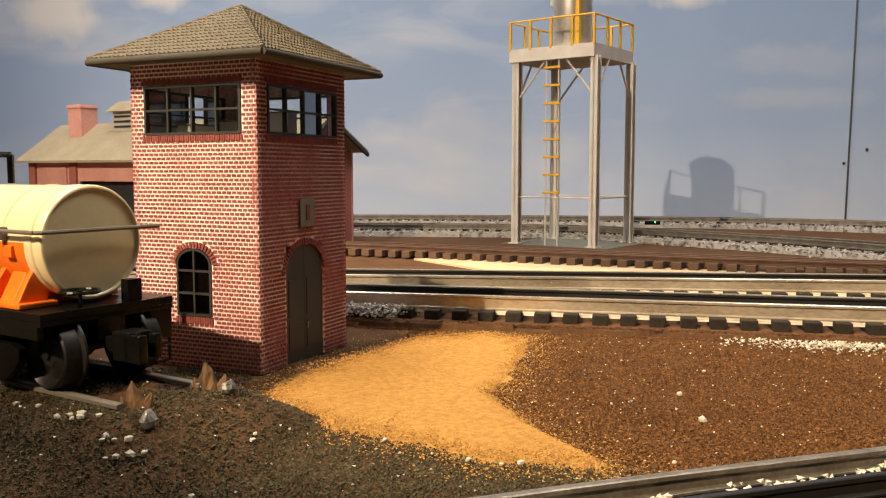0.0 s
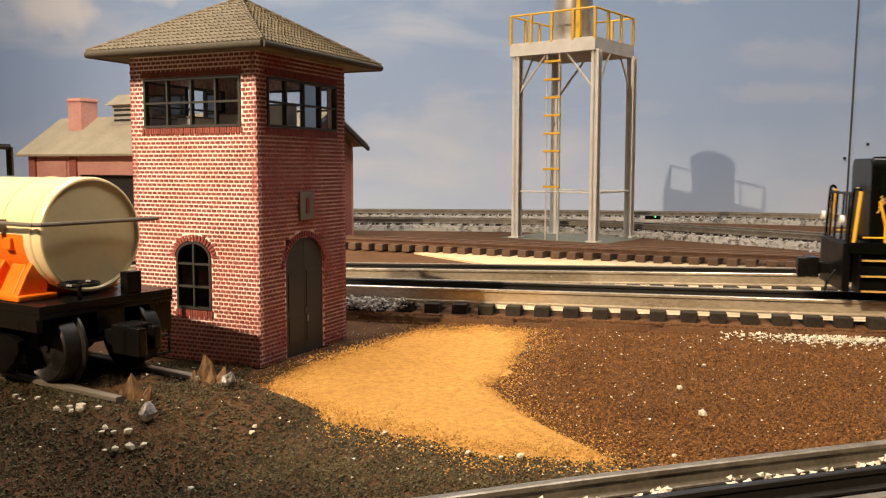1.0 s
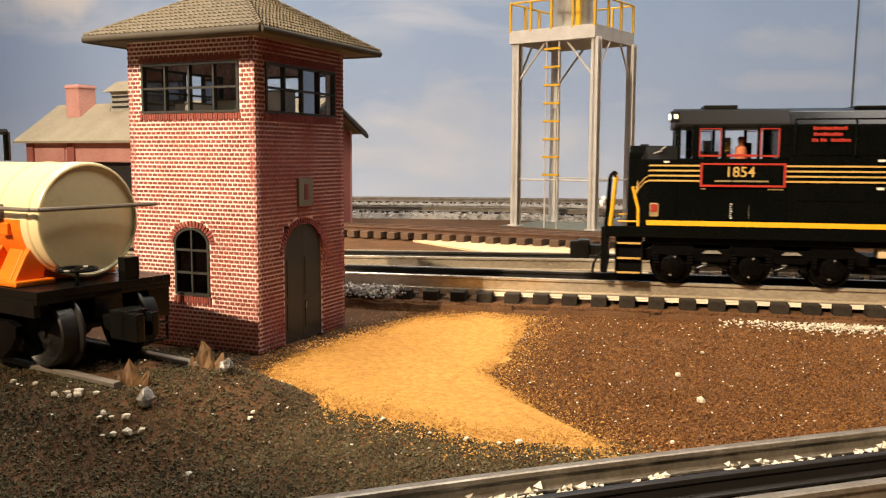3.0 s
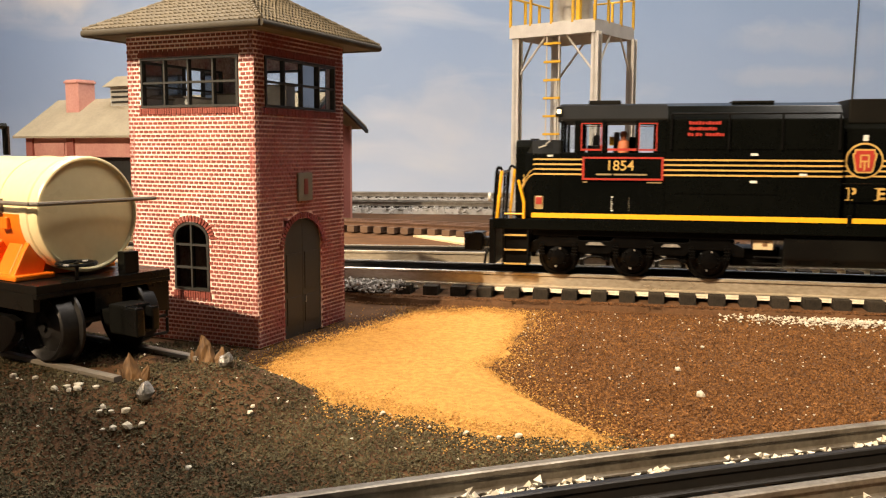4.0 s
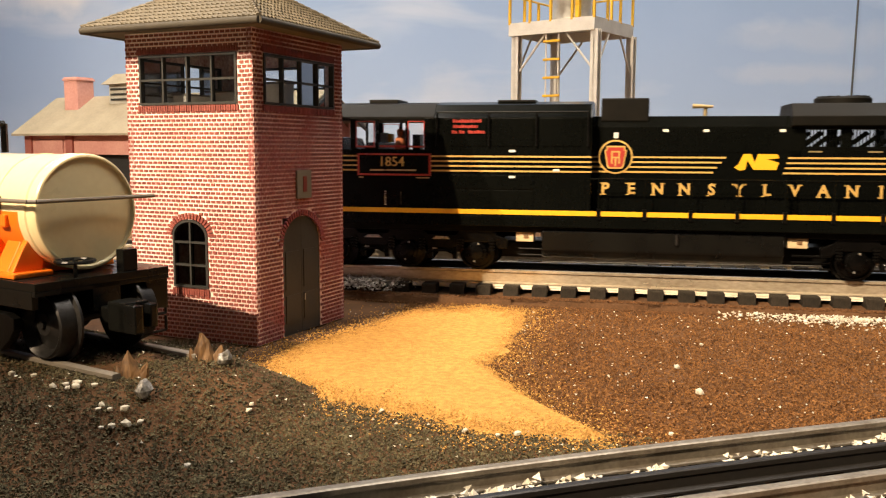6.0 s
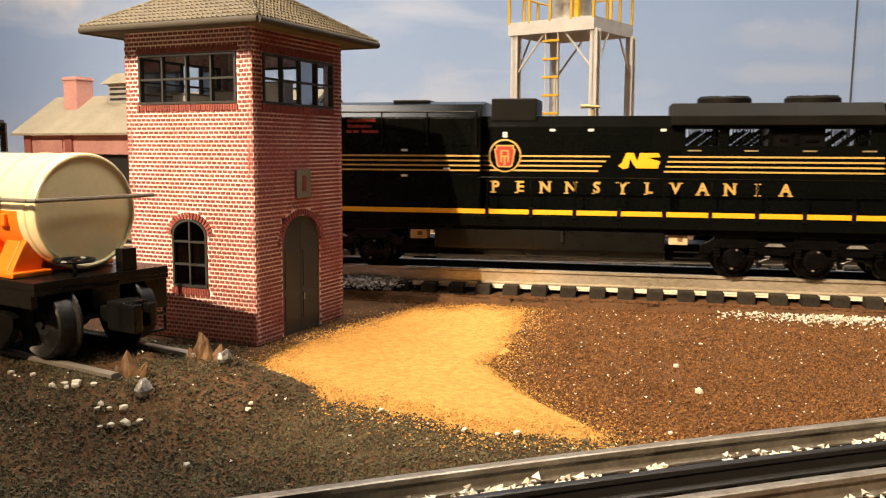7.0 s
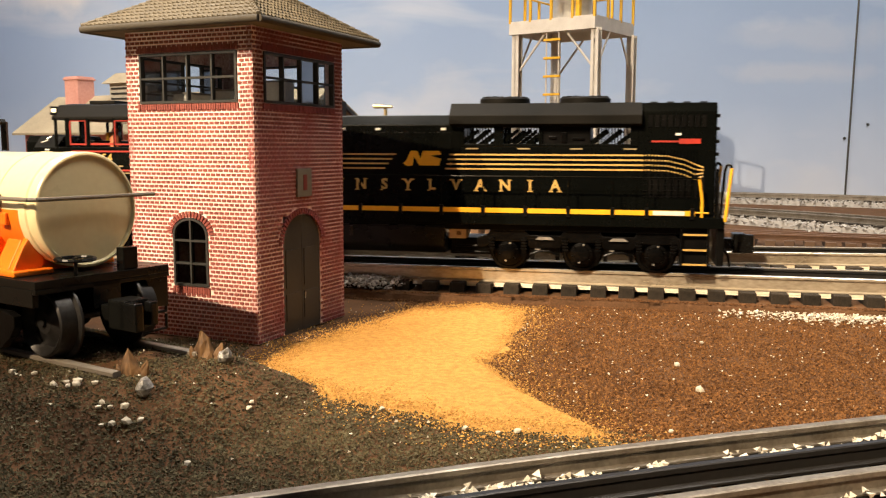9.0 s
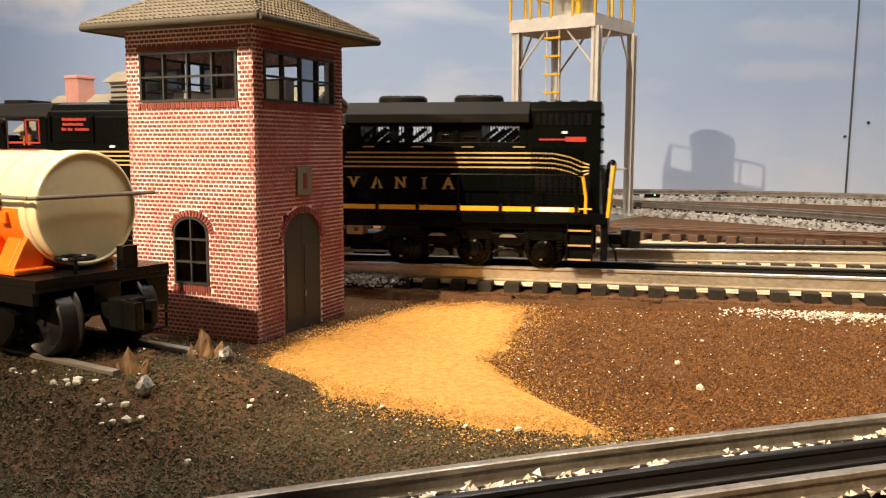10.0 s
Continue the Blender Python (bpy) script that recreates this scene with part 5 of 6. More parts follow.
    tip = [bm.verts.new(p) for p in ((vx - 0.026, 0.0625, 0.190), (vx + 0.030, 0.0625, 0.190))]
    for q in ((base[0], base[1], tip[1], tip[0]), (base[2], base[3], tip[0], tip[1]), (base[1], base[2], tip[1]), (base[3], base[0], tip[0]), tuple(base)):
        bm.faces.new(q)
    part("vent_roof", bm, M["shed_roof"], vent)


build_shed()
bm = bmesh.new()
bm_box(bm, -0.012, 0.012, -0.006, 0.006, 0, 0.006)
sw = solo("switch_machine", bm, M["grime"], "low dark switch machine beside the back track", "switch machine", m=pose(0.335, 1.40, 0.0065, 0, 0, -12), bevel=0.0008)
bm = bmesh.new()
bm_rod(bm, (0.004, -0.0062, 0.0045), (0.004, -0.0072, 0.0045), 0.0012, 8)
part("signal_light", bm, M["led"], sw, "tiny lit green light")


# ---- tank car ----
def build_tank_car():
    top = 0.0180
    kk = 0.9125
    car = thing("tank_car", "cream and orange tank car on a black frame", "railway car", m=Matrix.Translation(CAR_AT + Vector((0, 0, top))) @ pose(0, 0, 0, 0, 0, CAR_YAW))
    # own axes: +x towards the near end, z from the rail top
    R, zc, x1, x0 = 0.0219, 0.0532, -0.0052, -0.260
    dk = 0.0300
    # shell in two colours
    for mat, a0, a1, label in ((M["cream"], 2, 178, "cream upper half of the tank"), (M["orange"], 178, 362, "orange lower half of the tank")):
        bm = bmesh.new()
        k = 30
        rings = []
        for x in (x0, x1 - 0.010):
            rings.append([bm.verts.new((x, R * 0.985 * math.cos(radians(a0 + (a1 - a0) * i / k)), zc + R * 0.985 * math.sin(radians(a0 + (a1 - a0) * i / k)))) for i in range(k + 1)])
        for i in range(k):
            bm.faces.new((rings[0][i], rings[0][i + 1], rings[1][i + 1], rings[1][i]))
        part("tank_shell", bm, mat, car, label, smooth=True)
    bm = bmesh.new()
    bm_lathe(bm, [(x1 - 0.0105, R * 0.97), (x1 - 0.0100, R * 1.0), (x1 - 0.0060, R * 1.0), (x1 - 0.0055, R * 0.975), (x1 - 0.0035, R * 0.975), (x1 - 0.0030, R), (x1 - 0.0008, R), (x1, R * 0.975), (x1 + 0.0002, R * 0.945), (x1 - 0.0008, R * 0.93), (x1 - 0.0010, R * 0.92), (x1 - 0.0002, R * 0.6), (x1 + 0.0003, R * 0.3)], 64, "x", (0, 0, zc))
    part("tank_end", bm, M["cream"], car, "cream dished tank end with rim", smooth=True)
    for xx in (-0.030, -0.095, -0.16):
        bm = bmesh.new()
        bm_path(bm, [(xx, R * 0.986 * math.cos(radians(a)), zc + R * 0.986 * math.sin(radians(a))) for a in range(4, 177, 8)], 0.0004, 6)
        part("tank_seam", bm, M["cream"], car, smooth=True)
    # handrail round the tank
    bm = bmesh.new()
    zr, yr = zc + 0.0050, R + 0.0030
    bm_path(bm, [(x0, -yr, zr), (x1 + 0.0015, -yr, zr), (x1 + 0.0035, -yr + 0.002, zr), (x1 + 0.0035, yr + 0.003, zr)], 0.0008, 8)
    rail = part("handrail", bm, M["taupe"], car, "grey-brown handrail round the tank", smooth=True)
    for xx in (-0.028, -0.090, -0.15):
        bm = bmesh.new()
        bm_box(bm, xx - 0.0016, xx + 0.0016, -yr - 0.0008, -R * 0.97, zr - 0.0035, zr + 0.0012)
        part("rail_bracket", bm, M["taupe"], rail)
    # saddles
    for xx in (-0.024, -0.215):
        bm = bmesh.new()
        pts = [(-0.0200, dk + 0.0002), (0.0200, dk + 0.0002), (0.0170, zc - 0.013), (0.010, zc - 0.0185), (-0.010, zc - 0.0185), (-0.0170, zc - 0.013)]
        bm_prism(bm, pts, xx - 0.007, xx + 0.007, "x")
        part("saddle", bm, M["orange"], car, "orange tank saddle", bevel=0.0010)
        bm = bmesh.new()
        bm_prism(bm, [(-0.0255, dk + 0.0002), (-0.0185, dk + 0.0002), (-0.0150, zc - 0.0150), (-0.0185, zc - 0.0100)], xx - 0.004, xx + 0.005, "x")
        part("saddle_foot", bm, M["orange"], car, bevel=0.0006)
        for dx in (-0.0105, 0.0075):
            bm = bmesh.new()
            bm_prism(bm, [(-0.0270, dk + 0.0002), (-0.0150, dk + 0.0002), (-0.0130, zc - 0.0160), (-0.0190, zc - 0.0090), (-0.0215, zc - 0.0125)], xx + dx, xx + dx + 0.0030, "x")
            part("saddle_web", bm, M["orange"], car, "orange saddle web", bevel=0.0005)
        box_part("saddle_base", (xx - 0.0140, xx + 0.0140, -0.0278, -0.0120, dk + 0.0002, dk + 0.0022), M["orange"], car, "orange saddle base plate", bevel=0.0006)
        box_part("strap_lug", (xx - 0.0030, xx + 0.0020, -R - 0.0010, -R + 0.0030, zc - 0.0050, zc - 0.0005), M["orange"], car, bevel=0.0005)
    # frame
    hw = 0.0290
    bm = bmesh.new()
    bm_box(bm, x0 - 0.006, 0.0045, -hw, hw, dk - 0.0030, dk)
    bm_box(bm, 0.0025, 0.0045, -hw, hw, dk - 0.0048, dk - 0.0030)
    bm_box(bm, x0, 0.0025, -hw, -hw + 0.0025, dk - 0.0095, dk - 0.0030)
    bm_box(bm, x0, 0.0025, hw - 0.0025, hw, dk - 0.0095, dk - 0.0030)
    bm_box(bm, x0, 0.0045, -0.006, 0.006, dk - 0.0130, dk - 0.0030)
    part("frame", bm, M["black"], car, "black car frame and deck", bevel=0.0003)
    bm = bmesh.new()
    bm_prism(bm, [(0.0175, dk - 0.003), (hw, dk - 0.003), (hw, dk - 0.017), (0.0225, dk - 0.0165)], -0.012, 0.0035, "x")
    part("corner_step", bm, M["black"], car, bevel=0.0004)
    for z in (dk - 0.019, dk - 0.026):
        bm = bmesh.new()
        bm_path(bm, [(0.0030, 0.0165, z + 0.006), (0.0030, 0.0165, z), (0.0030, hw - 0.001, z), (0.0030, hw - 0.001, z + 0.006)], 0.0006, 6)
        part("step_rung", bm, M["black"], car)
    box_part("end_post", (-0.001, 0.0035, 0.0085, 0.0150, dk, dk + 0.0085), M["black"], car, "black brake housing on the deck", bevel=0.0004)
    bm = bmesh.new()
    bm_lathe(bm, [(dk + 0.0058, 0.001), (dk + 0.0062, 0.0012), (dk + 0.0064, 0.0012)], 10, "z", (0.001, -0.0105, 0))
    bm_rod(bm, (0.001, -0.0105, dk), (0.001, -0.0105, dk + 0.0060), 0.0007, 6)
    for i in range(20):
        a, b = i * math.tau / 20, (i + 1) * math.tau / 20
        bm_rod(bm, (0.001 + 0.0068 * math.cos(a), -0.0105 + 0.0068 * math.sin(a), dk + 0.0060), (0.001 + 0.0068 * math.cos(b), -0.0105 + 0.0068 * math.sin(b), dk + 0.0060), 0.0007, 6)
    for i in range(5):
        a = i * math.tau / 5
        bm_rod(bm, (0.001, -0.0105, dk + 0.0050), (0.001 + 0.0066 * math.cos(a), -0.0105 + 0.0066 * math.sin(a), dk + 0.0060), 0.0005, 5)
    part("brake_wheel", bm, M["black"], car, "black spoked brake wheel", smooth=True)
    # coupler
    bm = bmesh.new()
    bm_box(bm, 0.004, 0.014, -0.0035, 0.0035, 0.0125, 0.0185)
    bm_box(bm, 0.012, 0.022, -0.0058, 0.0050, 0.0105, 0.0215)
    bm_box(bm, 0.018, 0.0275, -0.0058, -0.0018, 0.0105, 0.0210)
    bm_box(bm, 0.019, 0.0255, 0.0026, 0.0062, 0.0115, 0.0205)
    part("coupler", bm, M["black"], car, "black knuckle coupler", bevel=0.0008)
    # trucks
    for cx in (-0.0255, -0.225):
        bm = bmesh.new()
        bm_box(bm, cx - 0.004, cx + 0.004, -0.020, 0.020, 0.0085, 0.0190)
        truck = part("truck", bm, M["black"], car, "black freight truck", bevel=0.0005)
        for y in (-0.0268, 0.0268):
            bm = bmesh.new()
            pts = [(cx - 0.024, 0.0065), (cx - 0.024, 0.0125), (cx - 0.010, 0.0175), (cx + 0.010, 0.0175), (cx + 0.0150, 0.0160), (cx + 0.0150, 0.0120), (cx + 0.012, 0.0080), (cx + 0.006, 0.0035), (cx - 0.006, 0.0035), (cx - 0.016, 0.0070)]
            bm_prism(bm, pts, y - 0.0016, y + 0.0016, "y")
            part("side_frame", bm, M["grime"], truck, bevel=0.0004)
            for ax in (-0.0200,):
                bm = bmesh.new()
                bm_lathe(bm, [(y - 0.0035, 0.0018), (y - 0.0033, 0.0026), (y + 0.002, 0.0028)], 14, "y", (cx + ax, 0, 0.0096))
                part("axle_cap", bm, M["wheel"], truck, "shiny axle cap", smooth=True)
        for ax in (-0.0200, 0.0200):
            bm = bmesh.new()
            bm_rod(bm, (cx + ax, -0.021, 0.0131), (cx + ax, 0.021, 0.0131), 0.0014, 10)
            part("axle", bm, M["wheel"], truck)
            for s in (-1, 1):
                bm = bmesh.new()
                rows = [(s * 0.0200, 0.0035), (s * 0.0195, 0.0040), (s * 0.0176, 0.0080), (s * 0.0206, 0.0090), (s * 0.0216, 0.0102), (s * 0.0210, 0.0108), (s * 0.0150, 0.0112), (s * 0.0144, 0.0126), (s * 0.0134, 0.0126), (s * 0.0130, 0.0118), (s * 0.0130, 0.004)]
                bm_lathe(bm, [(u, r * 1.16) for u, r in rows], 48, "y", (cx + ax, 0, 0.0131))
                part("wheel", bm, M["wheel"], truck, "dark steel flanged wheel", smooth=True)
    # dome platform hoop at the middle of the tank
    bm = bmesh.new()
    cx = -0.068
    bm_path(bm, [(cx, -0.012, zc + R), (cx, -0.012, zc + R + 0.012), (cx, 0.006, zc + R + 0.012), (cx, 0.006, zc + R)], 0.0014, 6)
    part("platform_hoop", bm, M["black"], car, "black platform railing on the tank")
    # to scale, with its wheels on the rails
    for o in [car, *car.children_recursive]:
        if o.type == "MESH":
            o.data.transform(Matrix.Scale(kk, 4))


build_tank_car()


# ---- locomotive ----
S0, RAIL_TOP = 0.152, 0.018


# feet of the painted letters: from, to, height
SERIFS = dict(P=((-0.55, 0.1, 0), (-0.55, -0.2, 1)), E=((-0.55, -0.2, 0), (-0.55, -0.2, 1)), N=((-0.68, -0.2, 0), (-0.68, -0.3, 1), (0.25, 0.68, 1)),
              S=((-0.45, -0.2, 0), (0.15, 0.4, 1)), Y=((-0.68, -0.2, 1), (0.2, 0.68, 1), (-0.28, 0.28, 0)), L=((-0.5, 0.0, 1), (-0.5, -0.2, 0)),
              V=((-0.68, -0.2, 1), (0.2, 0.68, 1)), A=((-0.68, -0.2, 0), (0.2, 0.68, 0)), I=((-0.3, 0.3, 0), (-0.3, 0.3, 1)))


def build_loco():
    """Own axes: x along the track (the cab end is -x), -y towards the camera, z up from the rail top. S and Z below are in millimetres along and above the ground."""
    loco = thing("diesel_locomotive", "black six-axle model diesel locomotive with gold stripes", "locomotive")

    def X(s):
        return s / 1000 - S0

    def Z(z):
        return z / 1000 - RAIL_TOP

    def bx(name, s0, s1, y0, y1, z0, z1, mat, parent=loco, label="", bevel=0.0004):
        return box_part(name, (X(s0), X(s1), y0 / 1000, y1 / 1000, Z(z0), Z(z1)), M[mat], parent, label, bevel)

    def prism(name, s0, s1, outline, mat, parent=loco, label="", bevel=0.0004):
        bm = bmesh.new()
        bm_prism(bm, [(y / 1000, Z(z)) for y, z in outline], X(s0), X(s1), "x")
        return part(name, bm, M[mat], parent, label, bevel)

    def rod(name, pts, r, mat, parent=loco, label=""):
        bm = bmesh.new()
        bm_path(bm, [(X(s), y / 1000, Z(z)) for s, y, z in pts], r / 1000, 8)
        return part(name, bm, M[mat], parent, label, smooth=True)

    B = 30.0
    # underframe
    deck = bx("frame", -68, 376, -B, B, 44.5, 50.6, "loco", label="long black underframe and walkway deck")
    bx("lower_sill", -46, 362, -26, 26, 41, 44.4, "grime")
    # nose, cab, wide body
    nose = prism("nose", -56.5, -30, [(-22, 50.7), (22, 50.7), (22, 91), (19, 95), (-19, 95), (-22, 91)], "loco", label="short black nose", bevel=0.0012)
    for side in (-1, 1):
        bm = bmesh.new()
        bm_prism(bm, [(X(a), side * b / 1000) for a, b in ((-52, 21.8), (-46, 28.6), (-30, 28.6), (-30, 21.8))], Z(50.7), Z(87.5), "z")
        cheek = part("nose_side", bm, M["loco"], loco, "angled black nose side", bevel=0.0006)
        bm = bmesh.new()
        v = [bm.verts.new((X(a), side * b / 1000, Z(c))) for a, b, c in ((-50, 21.8, 87.5), (-46, 28.2, 87.5), (-30, 28.2, 87.5), (-30, 19.5, 94.6), (-47, 19.5, 94.6))]
        bm.faces.new(v)
        bm.faces.new((v[0], v[4], bm.verts.new((X(-47), side * 0.019, Z(87.5)))))
        part("nose_slope", bm, M["loco_roof"], cheek, "sloped anti-slip nose shoulder")
        bx("nose_latch", -37.5, -34.5, *sorted((side * 28.5, side * 29.2)), 85.6, 86.6, "white", cheek, bevel=0)
    bx("nose_hatch", -50, -45, -4, 4, 95, 96, "loco_roof", nose)
    # two glints on the nose, painted as short bright rods
    for dx, dz, w in ((-43, 90.5, 4.5), (-39, 92.8, 2.5)):
        bm = bmesh.new()
        bm_rod(bm, (X(dx), -0.0245, Z(dz)), (X(dx + w), -0.0235, Z(dz + 1.6)), 0.0005, 6)
        part("nose_glint", bm, M["glint"], nose, "grab iron in a painted glint colour")
    cab_wall = [(-28.6, 50.7), (28.6, 50.7), (28.6, 88.0), (-28.6, 88.0)]
    cab = prism("cab", -30, 27, cab_wall, "loco", label="black cab with red-framed windows", bevel=0.0006)
    # cab upper storey: posts round the window openings, then the roof
    for s0, s1 in ((-30.5, -28.8), (-22.8, -19.2), (-7.6, -5.8), (10.6, 12.3), (21.6, 27)):
        for side in (-1, 1):
            bx("cab_post", s0, s1, side * 28.4 - 0.7, side * 28.4 + 0.7, 88, 106, "loco", cab)
    bx("cab_back", 24.5, 27, -27.6, 27.6, 88, 106, "loco", cab)
    bx("front_post", -30.6, -29, -3, 3, 88, 106, "loco", cab)
    prism("cab_roof", -32.0, 27.5, [(-29, 104.6), (29, 104.6), (29, 106.6), (21, 114.2), (8, 115.6), (-8, 115.6), (-21, 114.2), (-29, 106.6)], "loco_roof", cab, "sloped dull black cab roof", bevel=0.0005)
    bx("roof_hatch", -16, 2, -12, 12, 115.2, 117.4, "loco_roof", cab)
    for side in (-1, 1):
        y = side * 29.0
        for s0, s1, red in ((-19.2, -7.8, True), (-4.6, 11.0, False), (12.0, 22.0, True)):
            if red:
                for b in ((s0, s0 + 0.6, 89, 104.2), (s1 - 0.6, s1, 89, 104.2), (s0 + 0.6, s1 - 0.6, 89, 90.0), (s0 + 0.6, s1 - 0.6, 103.7, 104.2)):
                    bx("window_frame", b[0], b[1], y - 0.5, y + 0.5, b[2], b[3], "red", cab, bevel=0)
            else:
                bx("window_sill", s0, s1, y - 0.6, y + 0.6, 89, 90.3, "red", cab, bevel=0)
        for s0, s1 in ((-18.2, -8.8), (-28.6, -23.0), (13.0, 21.0)):
            bm = bmesh.new()
            bm.faces.new([bm.verts.new((X(a), y / 1000, Z(b))) for a, b in ((s0, 90), (s1, 90), (s1, 103.6), (s0, 103.6))])
            pane = part("pane", bm, M["glass"], cab, "clear cab window pane")
            pane.visible_shadow = False
    # painted driver doll
    bm = bmesh.new()
    bm_lathe(bm, [(Z(84), 0.0030), (Z(90), 0.0034), (Z(94), 0.0030), (Z(95.5), 0.0014), (Z(96.5), 0.0017), (Z(98.5), 0.0021), (Z(100), 0.0013)], 12, "z", (X(4), -0.016, 0))
    part("driver_doll", bm, M["figure"], cab, "small painted driver doll", smooth=True)
    bx("console", -16, -8, -20, 20, 86, 92, "grime", cab)
    for a, b, c, d, mat in ((-14, -10, 4, 90, "pale"), (-2, 1.5, 10, 92, "pale"), (7, 12, 2, 89, "grime")):
        bx("seat_back", a, b, c, c + 9, 84, d + 8, mat, cab, "pale seat back inside the cab" if mat == "pale" else "", bevel=0.0006)
    bx("control_stand", -4, -1.6, -14, -8, 92, 97, "yellow", cab, "yellow control stand", bevel=0.0003)
    # number plate with red border
    for side in (-1, 1):
        y0, y1 = sorted((side * 28.6, side * 29.5))
        plate = bx("number_plate", -17.6, 25.2, y0, y1, 73.2, 85.4, "loco", label="black number board with red border", bevel=0)
        yo = sorted((side * 28.7, side * 29.9))
        for b in ((-18.2, -17.0, 72.8, 85.6), (24.6, 25.8, 72.8, 85.6), (-17, 24.6, 72.8, 73.9), (-17, 24.6, 84.6, 85.6)):
            bx("border", b[0], b[1], *yo, b[2], b[3], "red", plate, bevel=0)
        me = letters("1854", 0.0078, M["gold"], bold=0.00005)
        ob = shared("numerals", me, plate, Matrix.Translation((X(2.4), side * 0.0296, Z(80.6))) @ pose(0, 0, 0, 90, 0, 0 if side < 0 else 180))
        for a, b in ((-10.5, -2.0), (-1.0, 17.0)):
            bx("caption_bar", a, b, *sorted((side * 29.4, side * 29.7)), 75.5, 76.4, "brass", plate, bevel=0)
        for k in range(7):
            bx("stencil_mark", -2.0, -1.4 + 0.5 * (k % 3 == 0), *sorted((side * 28.5, side * 28.75)), 55.6 + k * 1.25, 56.3 + k * 1.25, "pale", plate, "row of tiny pale stencil marks", bevel=0)
        for k in range(6):
            bx("stencil_mark", 7.6, 8.0, *sorted((side * 28.5, side * 28.75)), 56 + k * 1.3, 56.6 + k * 1.3, "taupe", plate, bevel=0)
        for a, b in ((-17.6, -15.2), (17.0, 25.0)):
            bx("builder_mark", a, b, *sorted((side * 28.5, side * 28.8)), 71.3, 72.0, "brass", plate, bevel=0)
    wide = prism("equipment_cabinet", 27, 117, [(-28.6, 50.7), (28.6, 50.7), (28.6, 106), (21, 113.6), (10, 115.6), (-10, 115.6), (-21, 113.6), (-28.6, 106)], "loco", label="wide black equipment cabinet behind the cab", bevel=0.0006)
    for s0, s1, z0, z1 in ((33, 58, 90, 108), (61, 84.5, 90, 108), (89, 112, 90, 108), (32, 85, 65.8, 73.6), (90, 114, 53.5, 73.6), (32, 60, 53.8, 65), (62, 85, 53.8, 65)):
        for y in (-28.6, 28.6):
            bx("door_panel", s0, s1, y - 0.45, y + 0.45, z0, min(z1, 105.5), "loco", wide, bevel=0.0002)
    for s in (29.5, 59.5, 86.5, 115):
        rod("grab_post", [(s, -29.8, 90), (s, -29.8, 109)], 0.55, "grime", wide)
    rod("grab_rail", [(29.5, -29.8, 109), (115, -29.8, 109)], 0.5, "grime", wide)
    for z, words in ((104.0, ((38.5, 55.5),)), (100.9, ((38.8, 53.0),)), (97.8, ((38.0, 41.0), (42.2, 46.0), (47.4, 57.0)))):
        for a, b in words:
            k = 0
            while a + k * 1.7 < b - 0.5:
                bx("red_caption_bar", a + k * 1.7, min(b, a + k * 1.7 + 1.35), -29.5, -29.05, z - 0.75, z + (0.75 if k % 3 else 1.05), "red", wide, bevel=0)
                k += 1
    bx("roof_box", 62, 84, -14, 14, 115.2, 116.6, "loco_roof", wide)
    for s, z in ((71, 86.6), (71, 72.0), (96, 76.0)):
        bx("latch", s, s + 3.5, -29.6, -28.8, z, z + 1.3, "white", wide, bevel=0)
    # long hood
    hb = 18.5
    hood = prism("hood", 117, 229, [(-hb, 50.7), (hb, 50.7), (hb, 101), (hb - 4, 107), (-hb + 4, 107), (-hb, 101)], "loco", label="long black engine hood", bevel=0.0005)
    bx("exhaust_housing", 121.5, 147.8, -17, 17, 104, 117.0, "loco_roof", hood, bevel=0.0008)
    for s in (155.5, 177.2, 217):
        bx("lifting_lug", s, s + 3, -hb - 0.7, -hb + 0.1, 98.2, 99.6, "white", hood, bevel=0)
    rows = [(179, -3, 107), (179, -3, 112)]
    rod("horn_post", rows, 1.1, "brass", hood)
    for dy in (-1.6, 0, 1.6):
        bm = bmesh.new()
        bm_rod(bm, (X(183), (dy - 3) / 1000, Z(112.6)), (X(172), (dy - 3) / 1000, Z(113.0)), 0.0007, 8, 0.0013)
        part("horn", bm, M["brass"], hood, "pale brass air horn", smooth=True)
    for s in range(152, 224, 12):
        bx("hood_door", s, s + 11.2, -hb - 0.3, -hb + 0.2, 53, 73.5, "loco", hood, bevel=0.0001)
        bx("hood_door", s, s + 11.2, -hb - 0.3, -hb + 0.2, 87, 97, "loco", hood, bevel=0.0001)
    # radiator section: a low body, an open grille storey that one sees through, and a flared top
    rad = prism("radiator_housing", 223, 330, [(-hb, 50.7), (hb, 50.7), (hb, 88.4), (hb - 1, 89.2), (-hb + 1, 89.2), (-hb, 88.4)], "loco", label="black radiator housing", bevel=0.0004)
    prism("flared_top", 222.5, 331.5, [(-hb + 1, 100), (hb - 1, 100), (hb + 4.5, 101.5), (hb + 4.5, 106.5), (hb - 2, 113.6), (-hb + 2, 113.6), (-hb - 4.5, 106.5), (-hb - 4.5, 101.5)], "loco_roof", rad, "flared dull black radiator top", bevel=0.0004)
